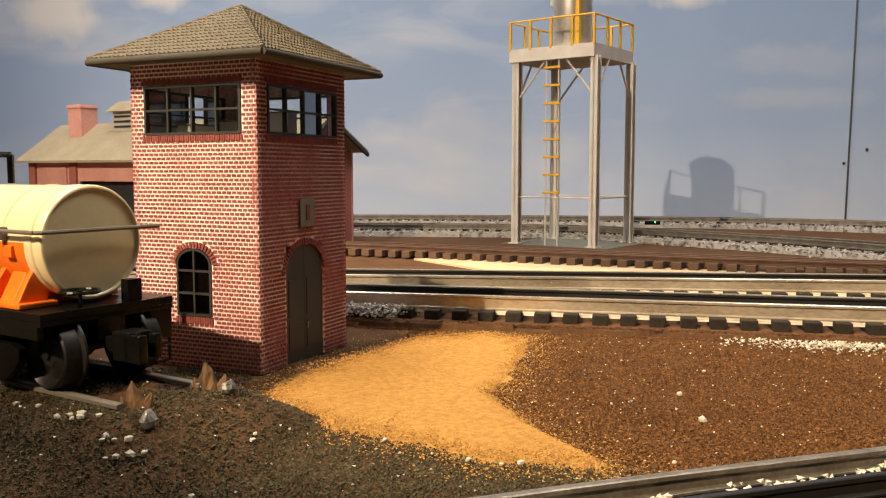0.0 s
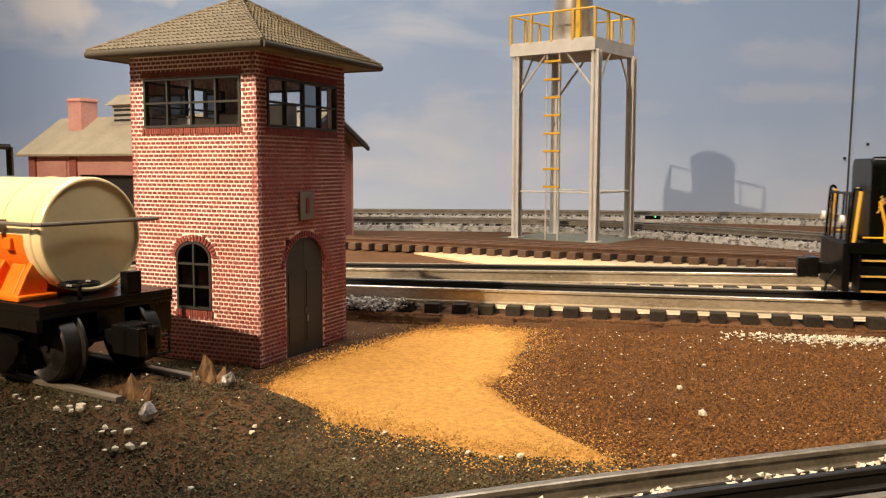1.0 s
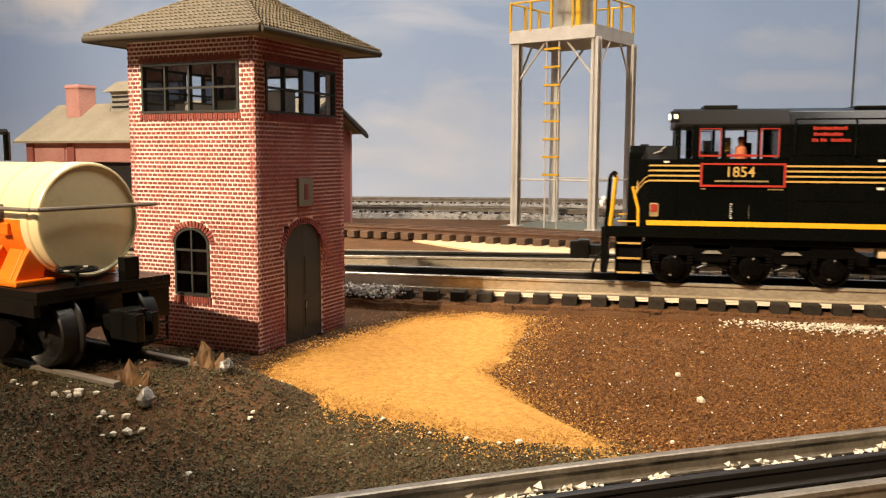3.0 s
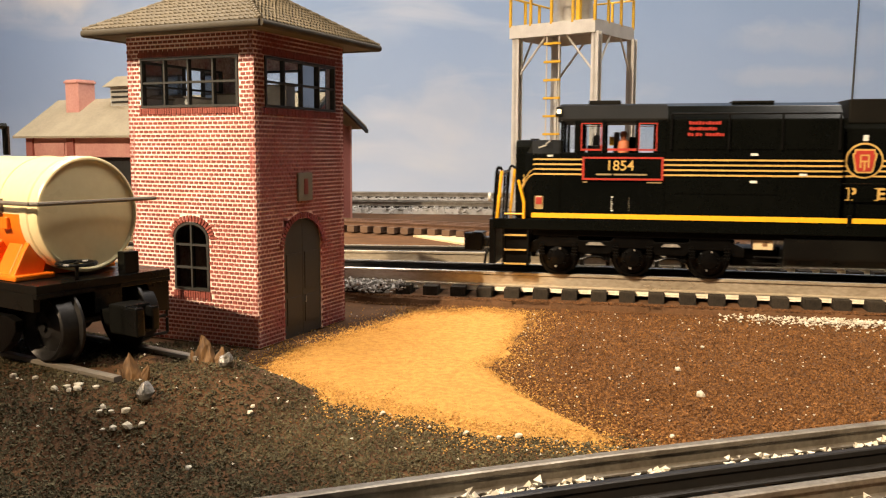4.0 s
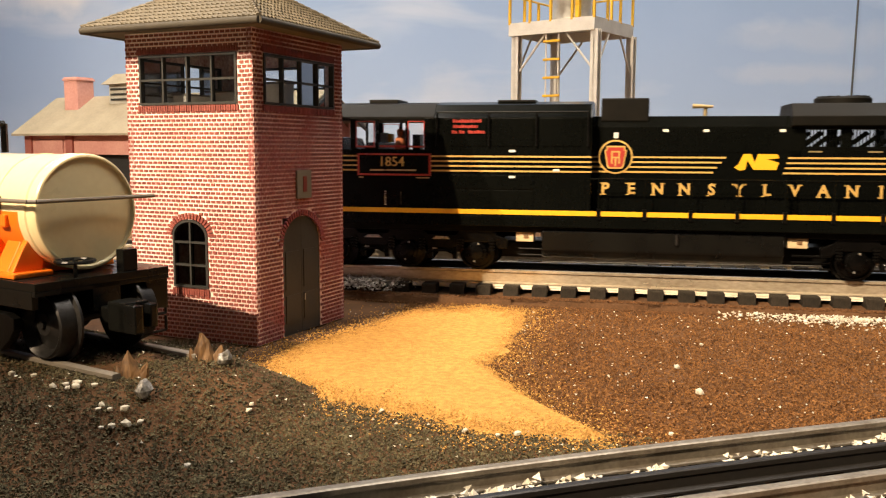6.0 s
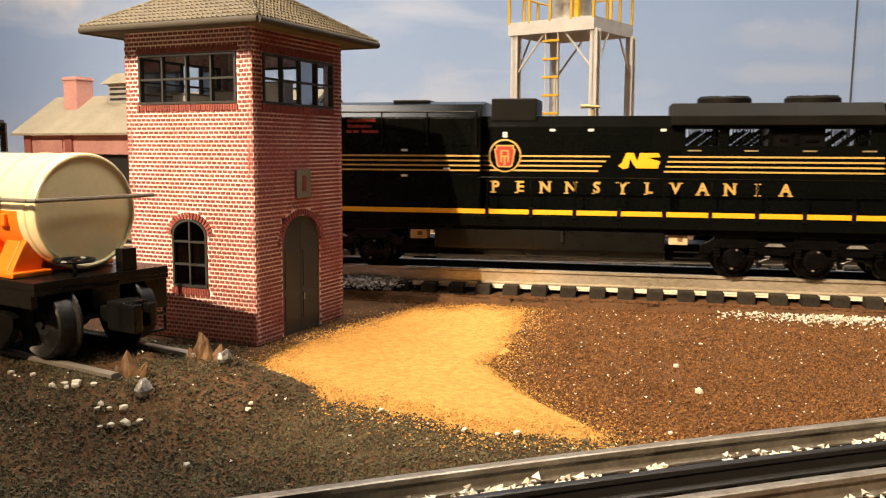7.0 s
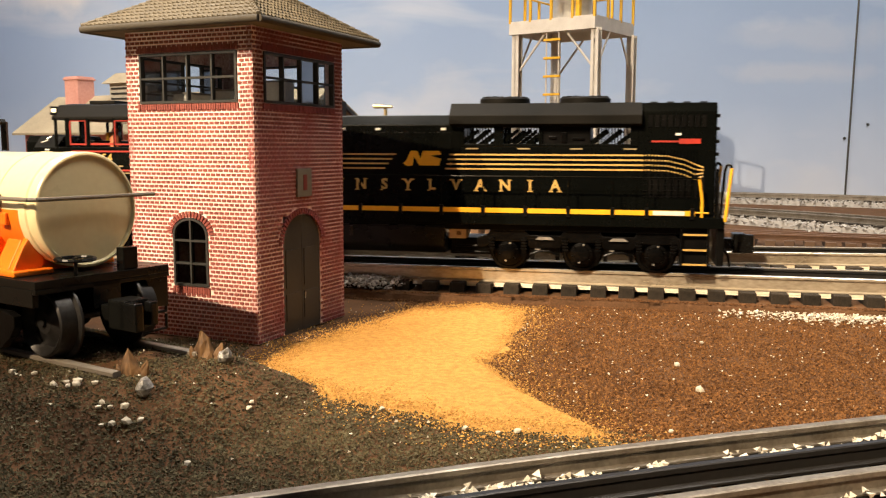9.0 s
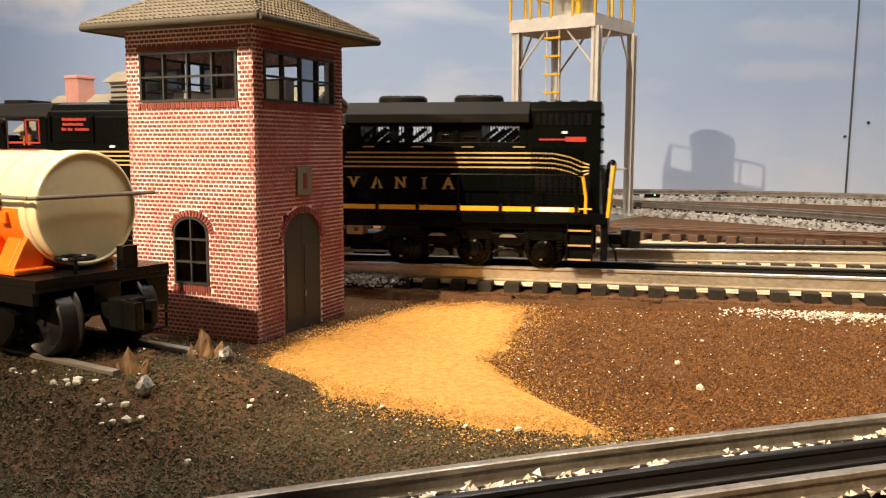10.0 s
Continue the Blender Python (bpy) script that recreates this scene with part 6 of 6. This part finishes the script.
    for side in (-1, 1):
        for s0, s1 in ((223, 230.7), (248, 253.9), (273.8, 276), (325.4, 330)):
            bx("grille_post", s0, s1, *sorted((side * (hb - 2.5), side * (hb - 0.2))), 89, 100.2, "loco", rad)
        bx("grille_sill", 230.7, 325.4, *sorted((side * (hb - 2), side * (hb - 0.3))), 88.6, 90.4, "loco", rad)
        for s0, s1 in ((230.7, 248), (253.9, 273.8), (304.5, 325.4)):
            for k in range(3):
                a = s0 + 1.5 + k * (s1 - s0) / 2.6
                bm = bmesh.new()
                bm_box(bm, 0, 0.0135, -0.0004, 0.0004, -0.0011, 0.0011, Matrix.Translation((X(a - 4), side * 0.0155, Z(90.0))) @ Matrix.Rotation(radians(-38), 4, "Y"))
                part("grille_strut", bm, M["loco"], rad, "slanted brace behind the grille")
            n = int((s1 - s0) / 1.7)
            for k in range(1, n):
                bx("grille_bar", s0 + k * 1.7, s0 + k * 1.7 + 0.5, *sorted((side * (hb - 1.2), side * (hb - 0.9))), 90.2, 100.1, "loco", rad, bevel=0)
    bx("cooling_core", 276, 303.5, -hb + 1.5, hb - 1.5, 89, 100.2, "grime", rad, "dark cooling core")
    for a, b, c, d in ((280, 284, 93, 95), (287, 290, 91, 97), (293, 300, 92.5, 94)):
        bx("core_fitting", a, b, -hb + 0.6, -hb + 1.6, c, d, "truck_black", rad)
    # short highlights along the top stripe, painted as brass slips
    for s in (232, 262, 292, 322):
        bx("grille_cap", s, s + 7, -hb - 0.4, -hb + 0.2, 87.2, 88.0, "brass", rad, "short highlight painted over the top stripe", bevel=0)
    for s in (252.0, 299.0):
        bm = bmesh.new()
        bm_lathe(bm, [(Z(113.4), 0.0148), (Z(116.4), 0.0148), (Z(117.3), 0.0140), (Z(117.4), 0.004)], 32, "z", (X(s), 0, 0))
        fan = part("roof_fan", bm, M["loco_roof"], rad, "round black roof fan", smooth=True)
        for k in range(8):
            a = k * math.pi / 8
            bm = bmesh.new()
            bm_rod(bm, (X(s) + 0.0135 * math.cos(a), 0.0135 * math.sin(a), Z(117.6)), (X(s) - 0.0135 * math.cos(a), -0.0135 * math.sin(a), Z(117.6)), 0.0004, 4)
            part("fan_guard", bm, M["grime"], fan)
    rear = prism("rear_hood", 330, 372, [(-hb, 50.7), (hb, 50.7), (hb, 108.5), (hb - 3, 113.4), (-hb + 3, 113.4), (-hb, 108.5)], "loco", label="black rear hood end", bevel=0.0008)
    for k in range(9):
        bx("intake_slat", 335 + k * 3.6, 337.4 + k * 3.6, -hb - 0.4, -hb + 0.2, 60.5, 75.0, "grime", rear, bevel=0)
        bx("upper_slat", 335 + k * 3.6, 337.4 + k * 3.6, -hb - 0.4, -hb + 0.2, 100, 106.5, "grime", rear, bevel=0)
    for k in range(17):
        bx("stripe_slat", 333.0 + k * 1.75, 333.65 + k * 1.75, -hb - 0.9, -hb + 0.2, 72.5, 87.5, "loco", rear, bevel=0)
    for k in range(5):
        bx("mesh_rail", 333, 362, -hb - 0.6, -hb + 0.1, 61 + k * 3.2, 61.5 + k * 3.2, "grime", rear, bevel=0)
    for k in range(4):
        bx("end_step", 371.8, 373.6, -hb + 1, -hb + 5, 84 + k * 7, 86 + k * 7, "grime", rear)
        bx("roof_cleat", 336 + k * 9, 340 + k * 9, -12, 12, 113.2, 114.2, "loco_roof", rear)
    bx("red_mark", 337, 352, -hb - 0.5, -hb - 0.05, 91.4, 92.4, "red", rear, bevel=0)
    bx("red_mark", 352, 363.5, -hb - 0.5, -hb - 0.05, 90.6, 93.4, "red", rear, bevel=0)
    bx("lifting_lug", 350, 353, -hb - 0.8, -hb, 95.2, 96.5, "white", rear, bevel=0)
    # gold pin stripes along the sides
    for i in range(4):
        z = 75.4 + i * 2.75
        for side in (-1, 1):
            for s0, s1, y in ((-45, -18.4, 28.75), (25.9, 117, 29.15), (117.2, 183 + i * 2.2, hb + 0.2), (219.5 + i * 0.8, 334, hb + 0.25)):
                bx("pin_stripe", s0, s1, *sorted((side * y, side * (y + 0.22))), z, z + 0.95, "gold", loco, bevel=0)
            rod("pin_stripe", [(-45, side * 28.7, z + 0.5), (-47.5 + i * 0.5, side * 27.4, z - 0.8), (-50.5 + i * 0.6, side * 23.6, z - 4.5), (-53.0 + i * 0.5, side * 22.2, z - 9.5)], 0.42, "gold")
            rod("pin_stripe", [(334, side * (hb + 0.25), z + 0.5), (346, side * (hb + 0.25), z + 0.1), (355, side * (hb + 0.25), z - 1.8), (361, side * (hb + 0.25), z - 4.4), (365.5, side * (hb + 0.25), z * 0.55 + 31.5)], 0.48, "gold")
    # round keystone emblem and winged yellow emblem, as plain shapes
    for side in (-1,):
        y = side * (hb + 0.45)
        bm = bmesh.new()
        bm_lathe(bm, [(y / 1000, 0.0096), ((y - 0.3) / 1000, 0.0094)], 40, "y", (X(130), 0, Z(84.2)))
        emb = part("emblem", bm, M["gold"], hood, "round gold-rimmed emblem")
        bm = bmesh.new()
        bm_lathe(bm, [((y - 0.3) / 1000, 0.0086), ((y - 0.5) / 1000, 0.0085)], 40, "y", (X(130), 0, Z(84.2)))
        part("emblem_field", bm, M["loco"], emb)
        for k, (mat, sc) in enumerate((("gold", 1.0), ("red", 0.86))):
            pts = [(-3.6, -6.6), (3.6, -6.6), (4.6, -5.6), (6.2, 4.0), (5.2, 4.0), (5.2, 6.2), (-5.2, 6.2), (-5.2, 4.0), (-6.2, 4.0), (-4.6, -5.6)]
            bm = bmesh.new()
            bm_prism(bm, [(X(130 + a * sc), Z(84.2 + b * sc)) for a, b in pts], (y - 0.5 - 0.2 * k) / 1000, (y - 0.68 - 0.2 * k) / 1000, "y")
            part("keystone", bm, M[mat], emb, "red keystone with gold edge")
        for a, b, c, d in ((127.6, 128.4, 80.5, 87.5), (131.6, 132.4, 80.5, 87.5), (128.4, 131.6, 86.7, 87.5), (128.4, 131.6, 83.5, 84.3), (129.6, 130.4, 79.0, 83.5)):
            bx("keystone_bar", a, b, y - 1.05, y - 0.85, c, d, "gold", emb, bevel=0)
        bx("emblem_lamp", 128.8, 131.4, y - 1.2, y, 94.6, 97.8, "white", emb, "white class lamp over the emblem", bevel=0.0004)
        # winged emblem
        pts = [(201, 79), (203, 80.5), (205.5, 86.2), (209.5, 86.2), (211.5, 81.5), (213, 86.2), (223, 86.2), (224, 84), (217.5, 83.4), (224, 81.6), (222.8, 77.6), (213.5, 77.6), (211, 77.6), (207.6, 82.8), (206.6, 77.6), (203.5, 77.2)]
        bm = bmesh.new()
        bm_prism(bm, [(X(a - 6.8), Z(b)) for a, b in pts], (y + 0.1) / 1000, (y - 0.2) / 1000, "y")
        part("wing_emblem", bm, M["bright_yellow"], hood, "yellow winged emblem")
        for i, ch in enumerate("PENNSYLVANIA"):
            s = 124.6 + 14.5 * i
            me = letters(ch, 0.0086, M["gold"], bold=0.00026)
            sign = shared("letter", me, hood, Matrix.Translation((X(s), y / 1000, Z(66.3))) @ pose(0, 0, 0, 90, 0, 0))
            bm = bmesh.new()
            for a, b, c in SERIFS[ch]:
                bm_box(bm, a * 0.0056, b * 0.0056, -0.0003 + c * 0.0063 - 0.00315, 0.0003 + c * 0.0063 - 0.00315, -0.0002, 0.0002)
            part("serif", bm, M["gold"], sign)
        bx("cab_shield", -44.6, -39.6, -28.9, -28.5, 56.2, 63.8, "brass", cab, "small gold-edged shield", bevel=0.0008)
        bx("shield_field", -43.8, -40.4, -29.1, -28.85, 58.8, 63.0, "red", cab, bevel=0.0003)
    # yellow sill stripe and handrail posts
    for side in (-1, 1):
        bx("sill_stripe", -46, 361, *sorted((side * (B + 0.02), side * (B + 0.35))), 51.4, 54.1, "bright_yellow", label="bright yellow sill stripe", bevel=0)
        bx("sill_lip", -46, 361, *sorted((side * (B - 1.5), side * (B + 0.02))), 50.6, 53.7, "loco", bevel=0)
        # patch of sunlight on the yellow stripe, painted white
        bx("white_sill", 338.5, 355.5, *sorted((side * (B + 0.36), side * (B + 0.5))), 51.6, 53.9, "white", bevel=0)
        for s in (121.6, 146.6, 171, 195.4, 219.7, 244, 268.2, 292.3, 316.7, 335.2, 359.5):
            post = rod("handrail_post", [(s, side * (B - 0.2), 49), (s, side * (B - 0.2), 72)], 0.55, "loco")
            bx("post_foot", s - 1.1, s + 1.1, side * B - 0.8, side * B + 0.8, 49.5, 55.5, "grime", post, bevel=0)
        rod("handrail", [(117, side * (B - 0.2), 72), (363, side * (B - 0.2), 72)], 0.5, "loco")
        # yellow end rails
        for e, sgn in ((-70.5, 1), (377, -1)):
            a, b = (-63.1, -65.9) if sgn > 0 else (379.4, 376.8)
            rod("yellow_rail", [(a, side * 29, 77.5), (b, side * 29, 48.5)], 0.95, "bright_yellow")
            rod("rail_crook", [(a, side * 29, 77.5), (a - 0.8, side * 28.8, 79.2), (a - 2.6, side * 28.2, 79.2), (a - 3.4, side * 27.6, 76.5), (a - 5.0, side * 27, 50)], 0.8, "truck_black")
            a, b = (-53.8, -50.4) if sgn > 0 else (362.6, 364.6)
            rod("yellow_rail", [(a, side * 29, 72.5), (b, side * 29, 60), (b, side * 29, 47)], 0.8, "bright_yellow")
            rod("yellow_edge", [(e + sgn * 8, side * 29.4, 47.2), (e + sgn * 22, side * 29.4, 47.2)], 0.5, "bright_yellow")
            rod("yellow_edge", [(e + sgn * 9, side * 29.4, 53.2), (e + sgn * 20, side * 29.4, 53.2)], 0.45, "bright_yellow")
            # steps
            a, b = sorted((e + sgn * 8, e + sgn * 23))
            well = bx("step_well", a, b, *sorted((side * 14, side * 27)), 24, 50, "grime")
            for sa in (a, b - 0.8):
                bx("step_side", sa, sa + 0.8, *sorted((side * 20, side * 29.5)), 23.5, 50, "grime", well, bevel=0)
            for z in (24.6, 32.6, 41.0):
                bx("step_tread", a + 0.8, b - 0.8, *sorted((side * 22, side * 29.6)), z - 0.4, z + 0.4, "grime", well, bevel=0)
                bx("step_edge", a + 1.2, b - 1.2, *sorted((side * 29.6, side * 29.9)), z - 0.45, z + 0.55, "gold", well, bevel=0)
    for e, sgn in ((-70.5, 1), (377, -1)):
        pil = bx("pilot", *sorted((e, e + sgn * 4)), -28, 28, 24, 50, "grime", label="black pilot plate", bevel=0.0006)
        bm = bmesh.new()
        for b in ((-9, 2, -4, 4, 31, 37), (-14, -7, -6, 6, 29, 40), (-18.5, -13, -6, -2, 29, 39.5), (-17.5, -13, 2.5, 6, 30, 39)):
            sa, sb = sorted((e + sgn * b[0], e + sgn * b[1]))
            bm_box(bm, X(sa), X(sb), b[2] / 1000, b[3] / 1000, Z(b[4]), Z(b[5]))
        part("coupler", bm, M["black"], loco, "black knuckle coupler", bevel=0.0007)
        for y in (-20, -8, 8, 20):
            rod("end_rail", [(e + sgn * 3, y, 50), (e + sgn * 4, y, 77)], 0.7, "black")
        rod("end_rail", [(e + sgn * 4, -26, 76), (e + sgn * 4, 26, 76)], 0.7, "black")
        rod("air_hose", [(e, -12, 34), (e - sgn * 4, -12, 28), (e - sgn * 5, -12, 22)], 0.8, "black")
        for y in (-23, 23):
            bm = bmesh.new()
            bm_lathe(bm, [(X(e - sgn * 1.2), 0.0026), (X(e + sgn * 0.5), 0.0028)], 16, "x", (0, y / 1000, Z(62)))
            part("ditch_light", bm, M["pale"], loco, "small round ditch light", smooth=True)
    hl = bx("headlight_box", -33.5, -29, -5, 5, 108.6, 114.6, "loco_roof")
    for y in (-2.3, 2.3):
        bm = bmesh.new()
        bm_lathe(bm, [(X(-34.2), 0.0015), (X(-32.6), 0.0018)], 14, "x", (0, y / 1000, Z(111.6)))
        part("headlight", bm, M["lamp"], hl, "lit warm headlight")
    bx("marker_light", -32.6, -30.8, -27.6, -25.6, 109.6, 111.8, "lamp", hl, "lit warm marker light")
    bx("marker_hood", -33.2, -29.8, -28.4, -25.0, 112.0, 113.2, "loco_roof", hl)
    bx("marker_base", -33.6, -29.8, -28.2, -25.0, 107.8, 109.4, "loco_roof", hl)
    # fuel tank and underfloor gear
    bm = bmesh.new()
    bm_prism(bm, [(y / 1000, Z(z)) for y, z in ((-22, 26.5), (22, 26.5), (26.5, 31), (27, 43), (-27, 43), (-26.5, 31))], X(90), X(221), "x")
    part("fuel_tank", bm, M["black"], loco, "long black fuel tank", bevel=0.0012)
    for s0, s1 in ((75, 85), (223, 233.2)):
        crate = bx("light_box", s0, s1, -24, -14, 35.5, 42.2, "tan", label="pale tan box beside the tank")
        bx("box_stain", (s0 + s1) / 2 - 0.5, (s0 + s1) / 2 + 2.2, -24.4, -23.9, 37.5, 39.8, "bark", crate, bevel=0.0004)
        bx("box_rim", s0 - 0.6, s1 + 0.6, -24.6, -14, 42.2, 43.0, "grime", crate)
    # dark blocks added behind the pipes so no light shows through the gaps
    for s0, s1 in ((64, 89.8), (221.2, 247)):
        bx("air_reservoir", s0, s1, -13, 13, 25, 35, "grime", label="added dark block that stops light between fuel tank and truck", bevel=0.0015)
    for z in (22, 25.5, 29):
        rod("pipe", [(76, -20, z + 2), (90, -20, z + 2)], 0.6, "grime")
        rod("pipe", [(226, -20, z + 2), (246, -20, z + 2)], 0.6, "grime")
    rod("gauge", [(164.5, -27.6, 42.0), (164.5, -27.6, 36)], 0.9, "wheel", label="silver fuel gauge")
    bx("red_valve", 165, 168, -27.6, -26.6, 45.0, 46.8, "red", bevel=0)
    rod("side_pipe", [(150, -27, 42.5), (158, -28, 46), (215, -28, 46)], 0.6, "grime")
    # trucks and wheels
    wheels = []
    for centre, axles in ((10.5, (-31, 10.5, 52)), (299.5, (258, 300, 341))):
        truck = bx("truck", centre - 44, centre + 44, -12, 12, 27, 40, "grime", label="six-wheel black truck")
        for side in (-1, 1):
            bm = bmesh.new()
            c = centre
            pts = [(c - 60, 31), (c - 60, 36), (c - 54, 38.5)]
            for a in axles:
                pts += [(a - 12, 38.5), (a - 9.5, 42.3), (a + 9.5, 42.3), (a + 12, 38.5)]
            pts += [(c + 54, 38.5), (c + 60, 36), (c + 60, 31)]
            for a in reversed(axles):
                pts += [(a + 13, 31), (a + 9, 34.5), (a - 9, 34.5), (a - 13, 31)]
            bm_prism(bm, [(X(s), Z(z)) for s, z in pts], side * 0.0215, side * 0.0245, "y")
            part("side_frame", bm, M["truck_black"], truck, "black cast side frame with humps over the axles", bevel=0.0006)
            for a in axles:
                bm = bmesh.new()
                bm_lathe(bm, [(side * 0.0225, 0.0064), (side * 0.0246, 0.0062), (side * 0.0250, 0.0046), (side * 0.0262, 0.0042), (side * 0.0266, 0.0020)], 20, "y", (X(a), 0, Z(28.5)))
                box = part("axle_box", bm, M["truck_black"], truck, "round bearing cap", smooth=True)
                for k in range(6):
                    b = k * math.tau / 6 + 0.3
                    bm = bmesh.new()
                    bm_rod(bm, (X(a) + 0.0052 * math.cos(b), side * 0.0246, Z(28.5) + 0.0052 * math.sin(b)), (X(a) + 0.0052 * math.cos(b), side * 0.0254, Z(28.5) + 0.0052 * math.sin(b)), 0.0006, 6)
                    # two bolts of each cap are bright, as painted glints
                    part("cap_bolt", bm, M["glint" if k in (1, 4) else "grime"], box)
                for q in (-10.5, 8.0):
                    pocket = bx("spring_pocket", a + q, a + q + 2.5, *sorted((side * 24.3, side * 26.0)), 29, 37, "truck_black", truck)
                    for k in range(4):
                        bx("spring_coil", a + q - 0.3, a + q + 2.8, *sorted((side * 24.6, side * 26.4)), 30 + k * 1.7, 30.8 + k * 1.7, "grime", pocket, bevel=0)
                bx("hump_edge", a - 8.5, a + 8.5, *sorted((side * 24.3, side * 25.4)), 41.0, 41.9, "truck_black", truck)
            for k in (0, 1):
                m0 = (axles[k] + axles[k + 1]) / 2
                bm = bmesh.new()
                bm_prism(bm, [(X(m0 - 5.2), Z(36.0)), (X(m0 + 5.2), Z(36.0)), (X(m0 + 3.2), Z(37.6)), (X(m0 - 3.2), Z(37.6))], side * 0.0246, side * 0.0262, "y")
                # the cylinder's silver highlight is put into its colour
                part("brake_cylinder", bm, M["glint"], truck, "brake cylinder with its highlight painted in")
                bx("spring_stack", m0 - 3, m0 + 3, *sorted((side * 20, side * 24)), 40.5, 44.4, "truck_black", truck)
                for q in range(3):
                    bx("stack_ring", m0 - 3.4, m0 + 3.4, *sorted((side * 20, side * 24.5)), 41 + q * 1.2, 41.6 + q * 1.2, "grime", truck, bevel=0)
                rod("brake_rod", [(m0 - 8, side * 25, 27.5), (m0 - 3, side * 25.6, 29.5), (m0 + 3, side * 25.6, 29.5), (m0 + 8, side * 25, 27)], 0.7, "truck_black", truck)
                bx("brake_shoe", m0 - 8.5, m0 - 6, *sorted((side * 19, side * 22)), 24, 33, "grime", truck)
                bx("brake_shoe", m0 + 6, m0 + 8.5, *sorted((side * 19, side * 22)), 24, 33, "grime", truck)
                # a small painted highlight on the brake gear
                bx("worn_spot", m0 - 5, m0 - 2.5, *sorted((side * 25.2, side * 25.9)), 30.2, 30.8, "glint", truck, bevel=0)
        for a in axles:
            bm = bmesh.new()
            bm_rod(bm, (0, -0.017, 0), (0, 0.017, 0), 0.0018, 10)
            for s in (-1, 1):
                rows = [(s * 0.0210, 0.0040), (s * 0.0202, 0.0050), (s * 0.0198, 0.0086), (s * 0.0210, 0.0090), (s * 0.0208, 0.0104), (s * 0.0160, 0.0106), (s * 0.0152, 0.0118), (s * 0.0142, 0.0118), (s * 0.0138, 0.004)]
                bm_lathe(bm, rows, 36, "y")
                for k in range(6):
                    b = k * math.tau / 6
                    bm_rod(bm, (0.0062 * math.cos(b), s * 0.0178, 0.0062 * math.sin(b)), (0.0062 * math.cos(b), s * 0.0188, 0.0062 * math.sin(b)), 0.0011, 6)
            wheel = part("wheelset", bm, M["truck_black"], truck, "dark flanged wheels on an axle", smooth=True)
            wheels.append((wheel, Vector((X(a), 0, Z(28.5)))))
    return loco, wheels


loco, LOCO_WHEELS = build_loco()


# ---- single bricks at the tower's front corner ----
def build_single_bricks():
    kinds = {}
    for wall, m, (a, b, z0, z1, d) in TOWER_SINGLES:
        key = round((b - a) * 1e5)
        if key not in kinds:
            bm = bmesh.new()
            h = (z1 - z0) / 2
            bm_box(bm, -(b - a) / 2, (b - a) / 2, -0.00033, 0.0003, -h, h)
            kinds[key] = mesh_of("brick", bm, M["brick_one"], bevel=0.0)
        shared("brick", kinds[key], wall, m @ Matrix.Translation(((a + b) / 2, 0, (z0 + z1) / 2)))


build_single_bricks()

# ---- what moves ----
# seconds and how far the locomotive's reference mark has come along the track, in metres
RUN = [(0, 0.3514), (0.5, 0.3194), (1, 0.2874), (1.5, 0.2554), (2, 0.2236), (2.5, 0.1925), (4, 0.0978), (4.5, 0.0659), (5, 0.0329), (5.5, 0.0), (7, -0.0943), (7.5, -0.1256), (8, -0.1568), (8.5, -0.1882), (9, -0.2196), (9.5, -0.2511), (10, -0.2824)]


def motions():
    base = Matrix.Translation((0, 0, RAIL_TOP)) @ pose(0, 0, 0, 0, 0, YAW)
    walk(loco, [(t, Matrix.Translation(AXIS + U * (d + S0)) @ base) for t, d in RUN])
    ts = [t for t, _ in RUN]
    ds = [d for _, d in RUN]
    for wheel, at in LOCO_WHEELS:
        rows = []
        for i in range(51):
            t = i * 0.2
            d = float(np.interp(t, ts, ds))
            rows.append((t, Matrix.Translation(at) @ Matrix.Rotation(d / 0.0104, 4, "Y")))
        walk(wheel, rows)


motions()
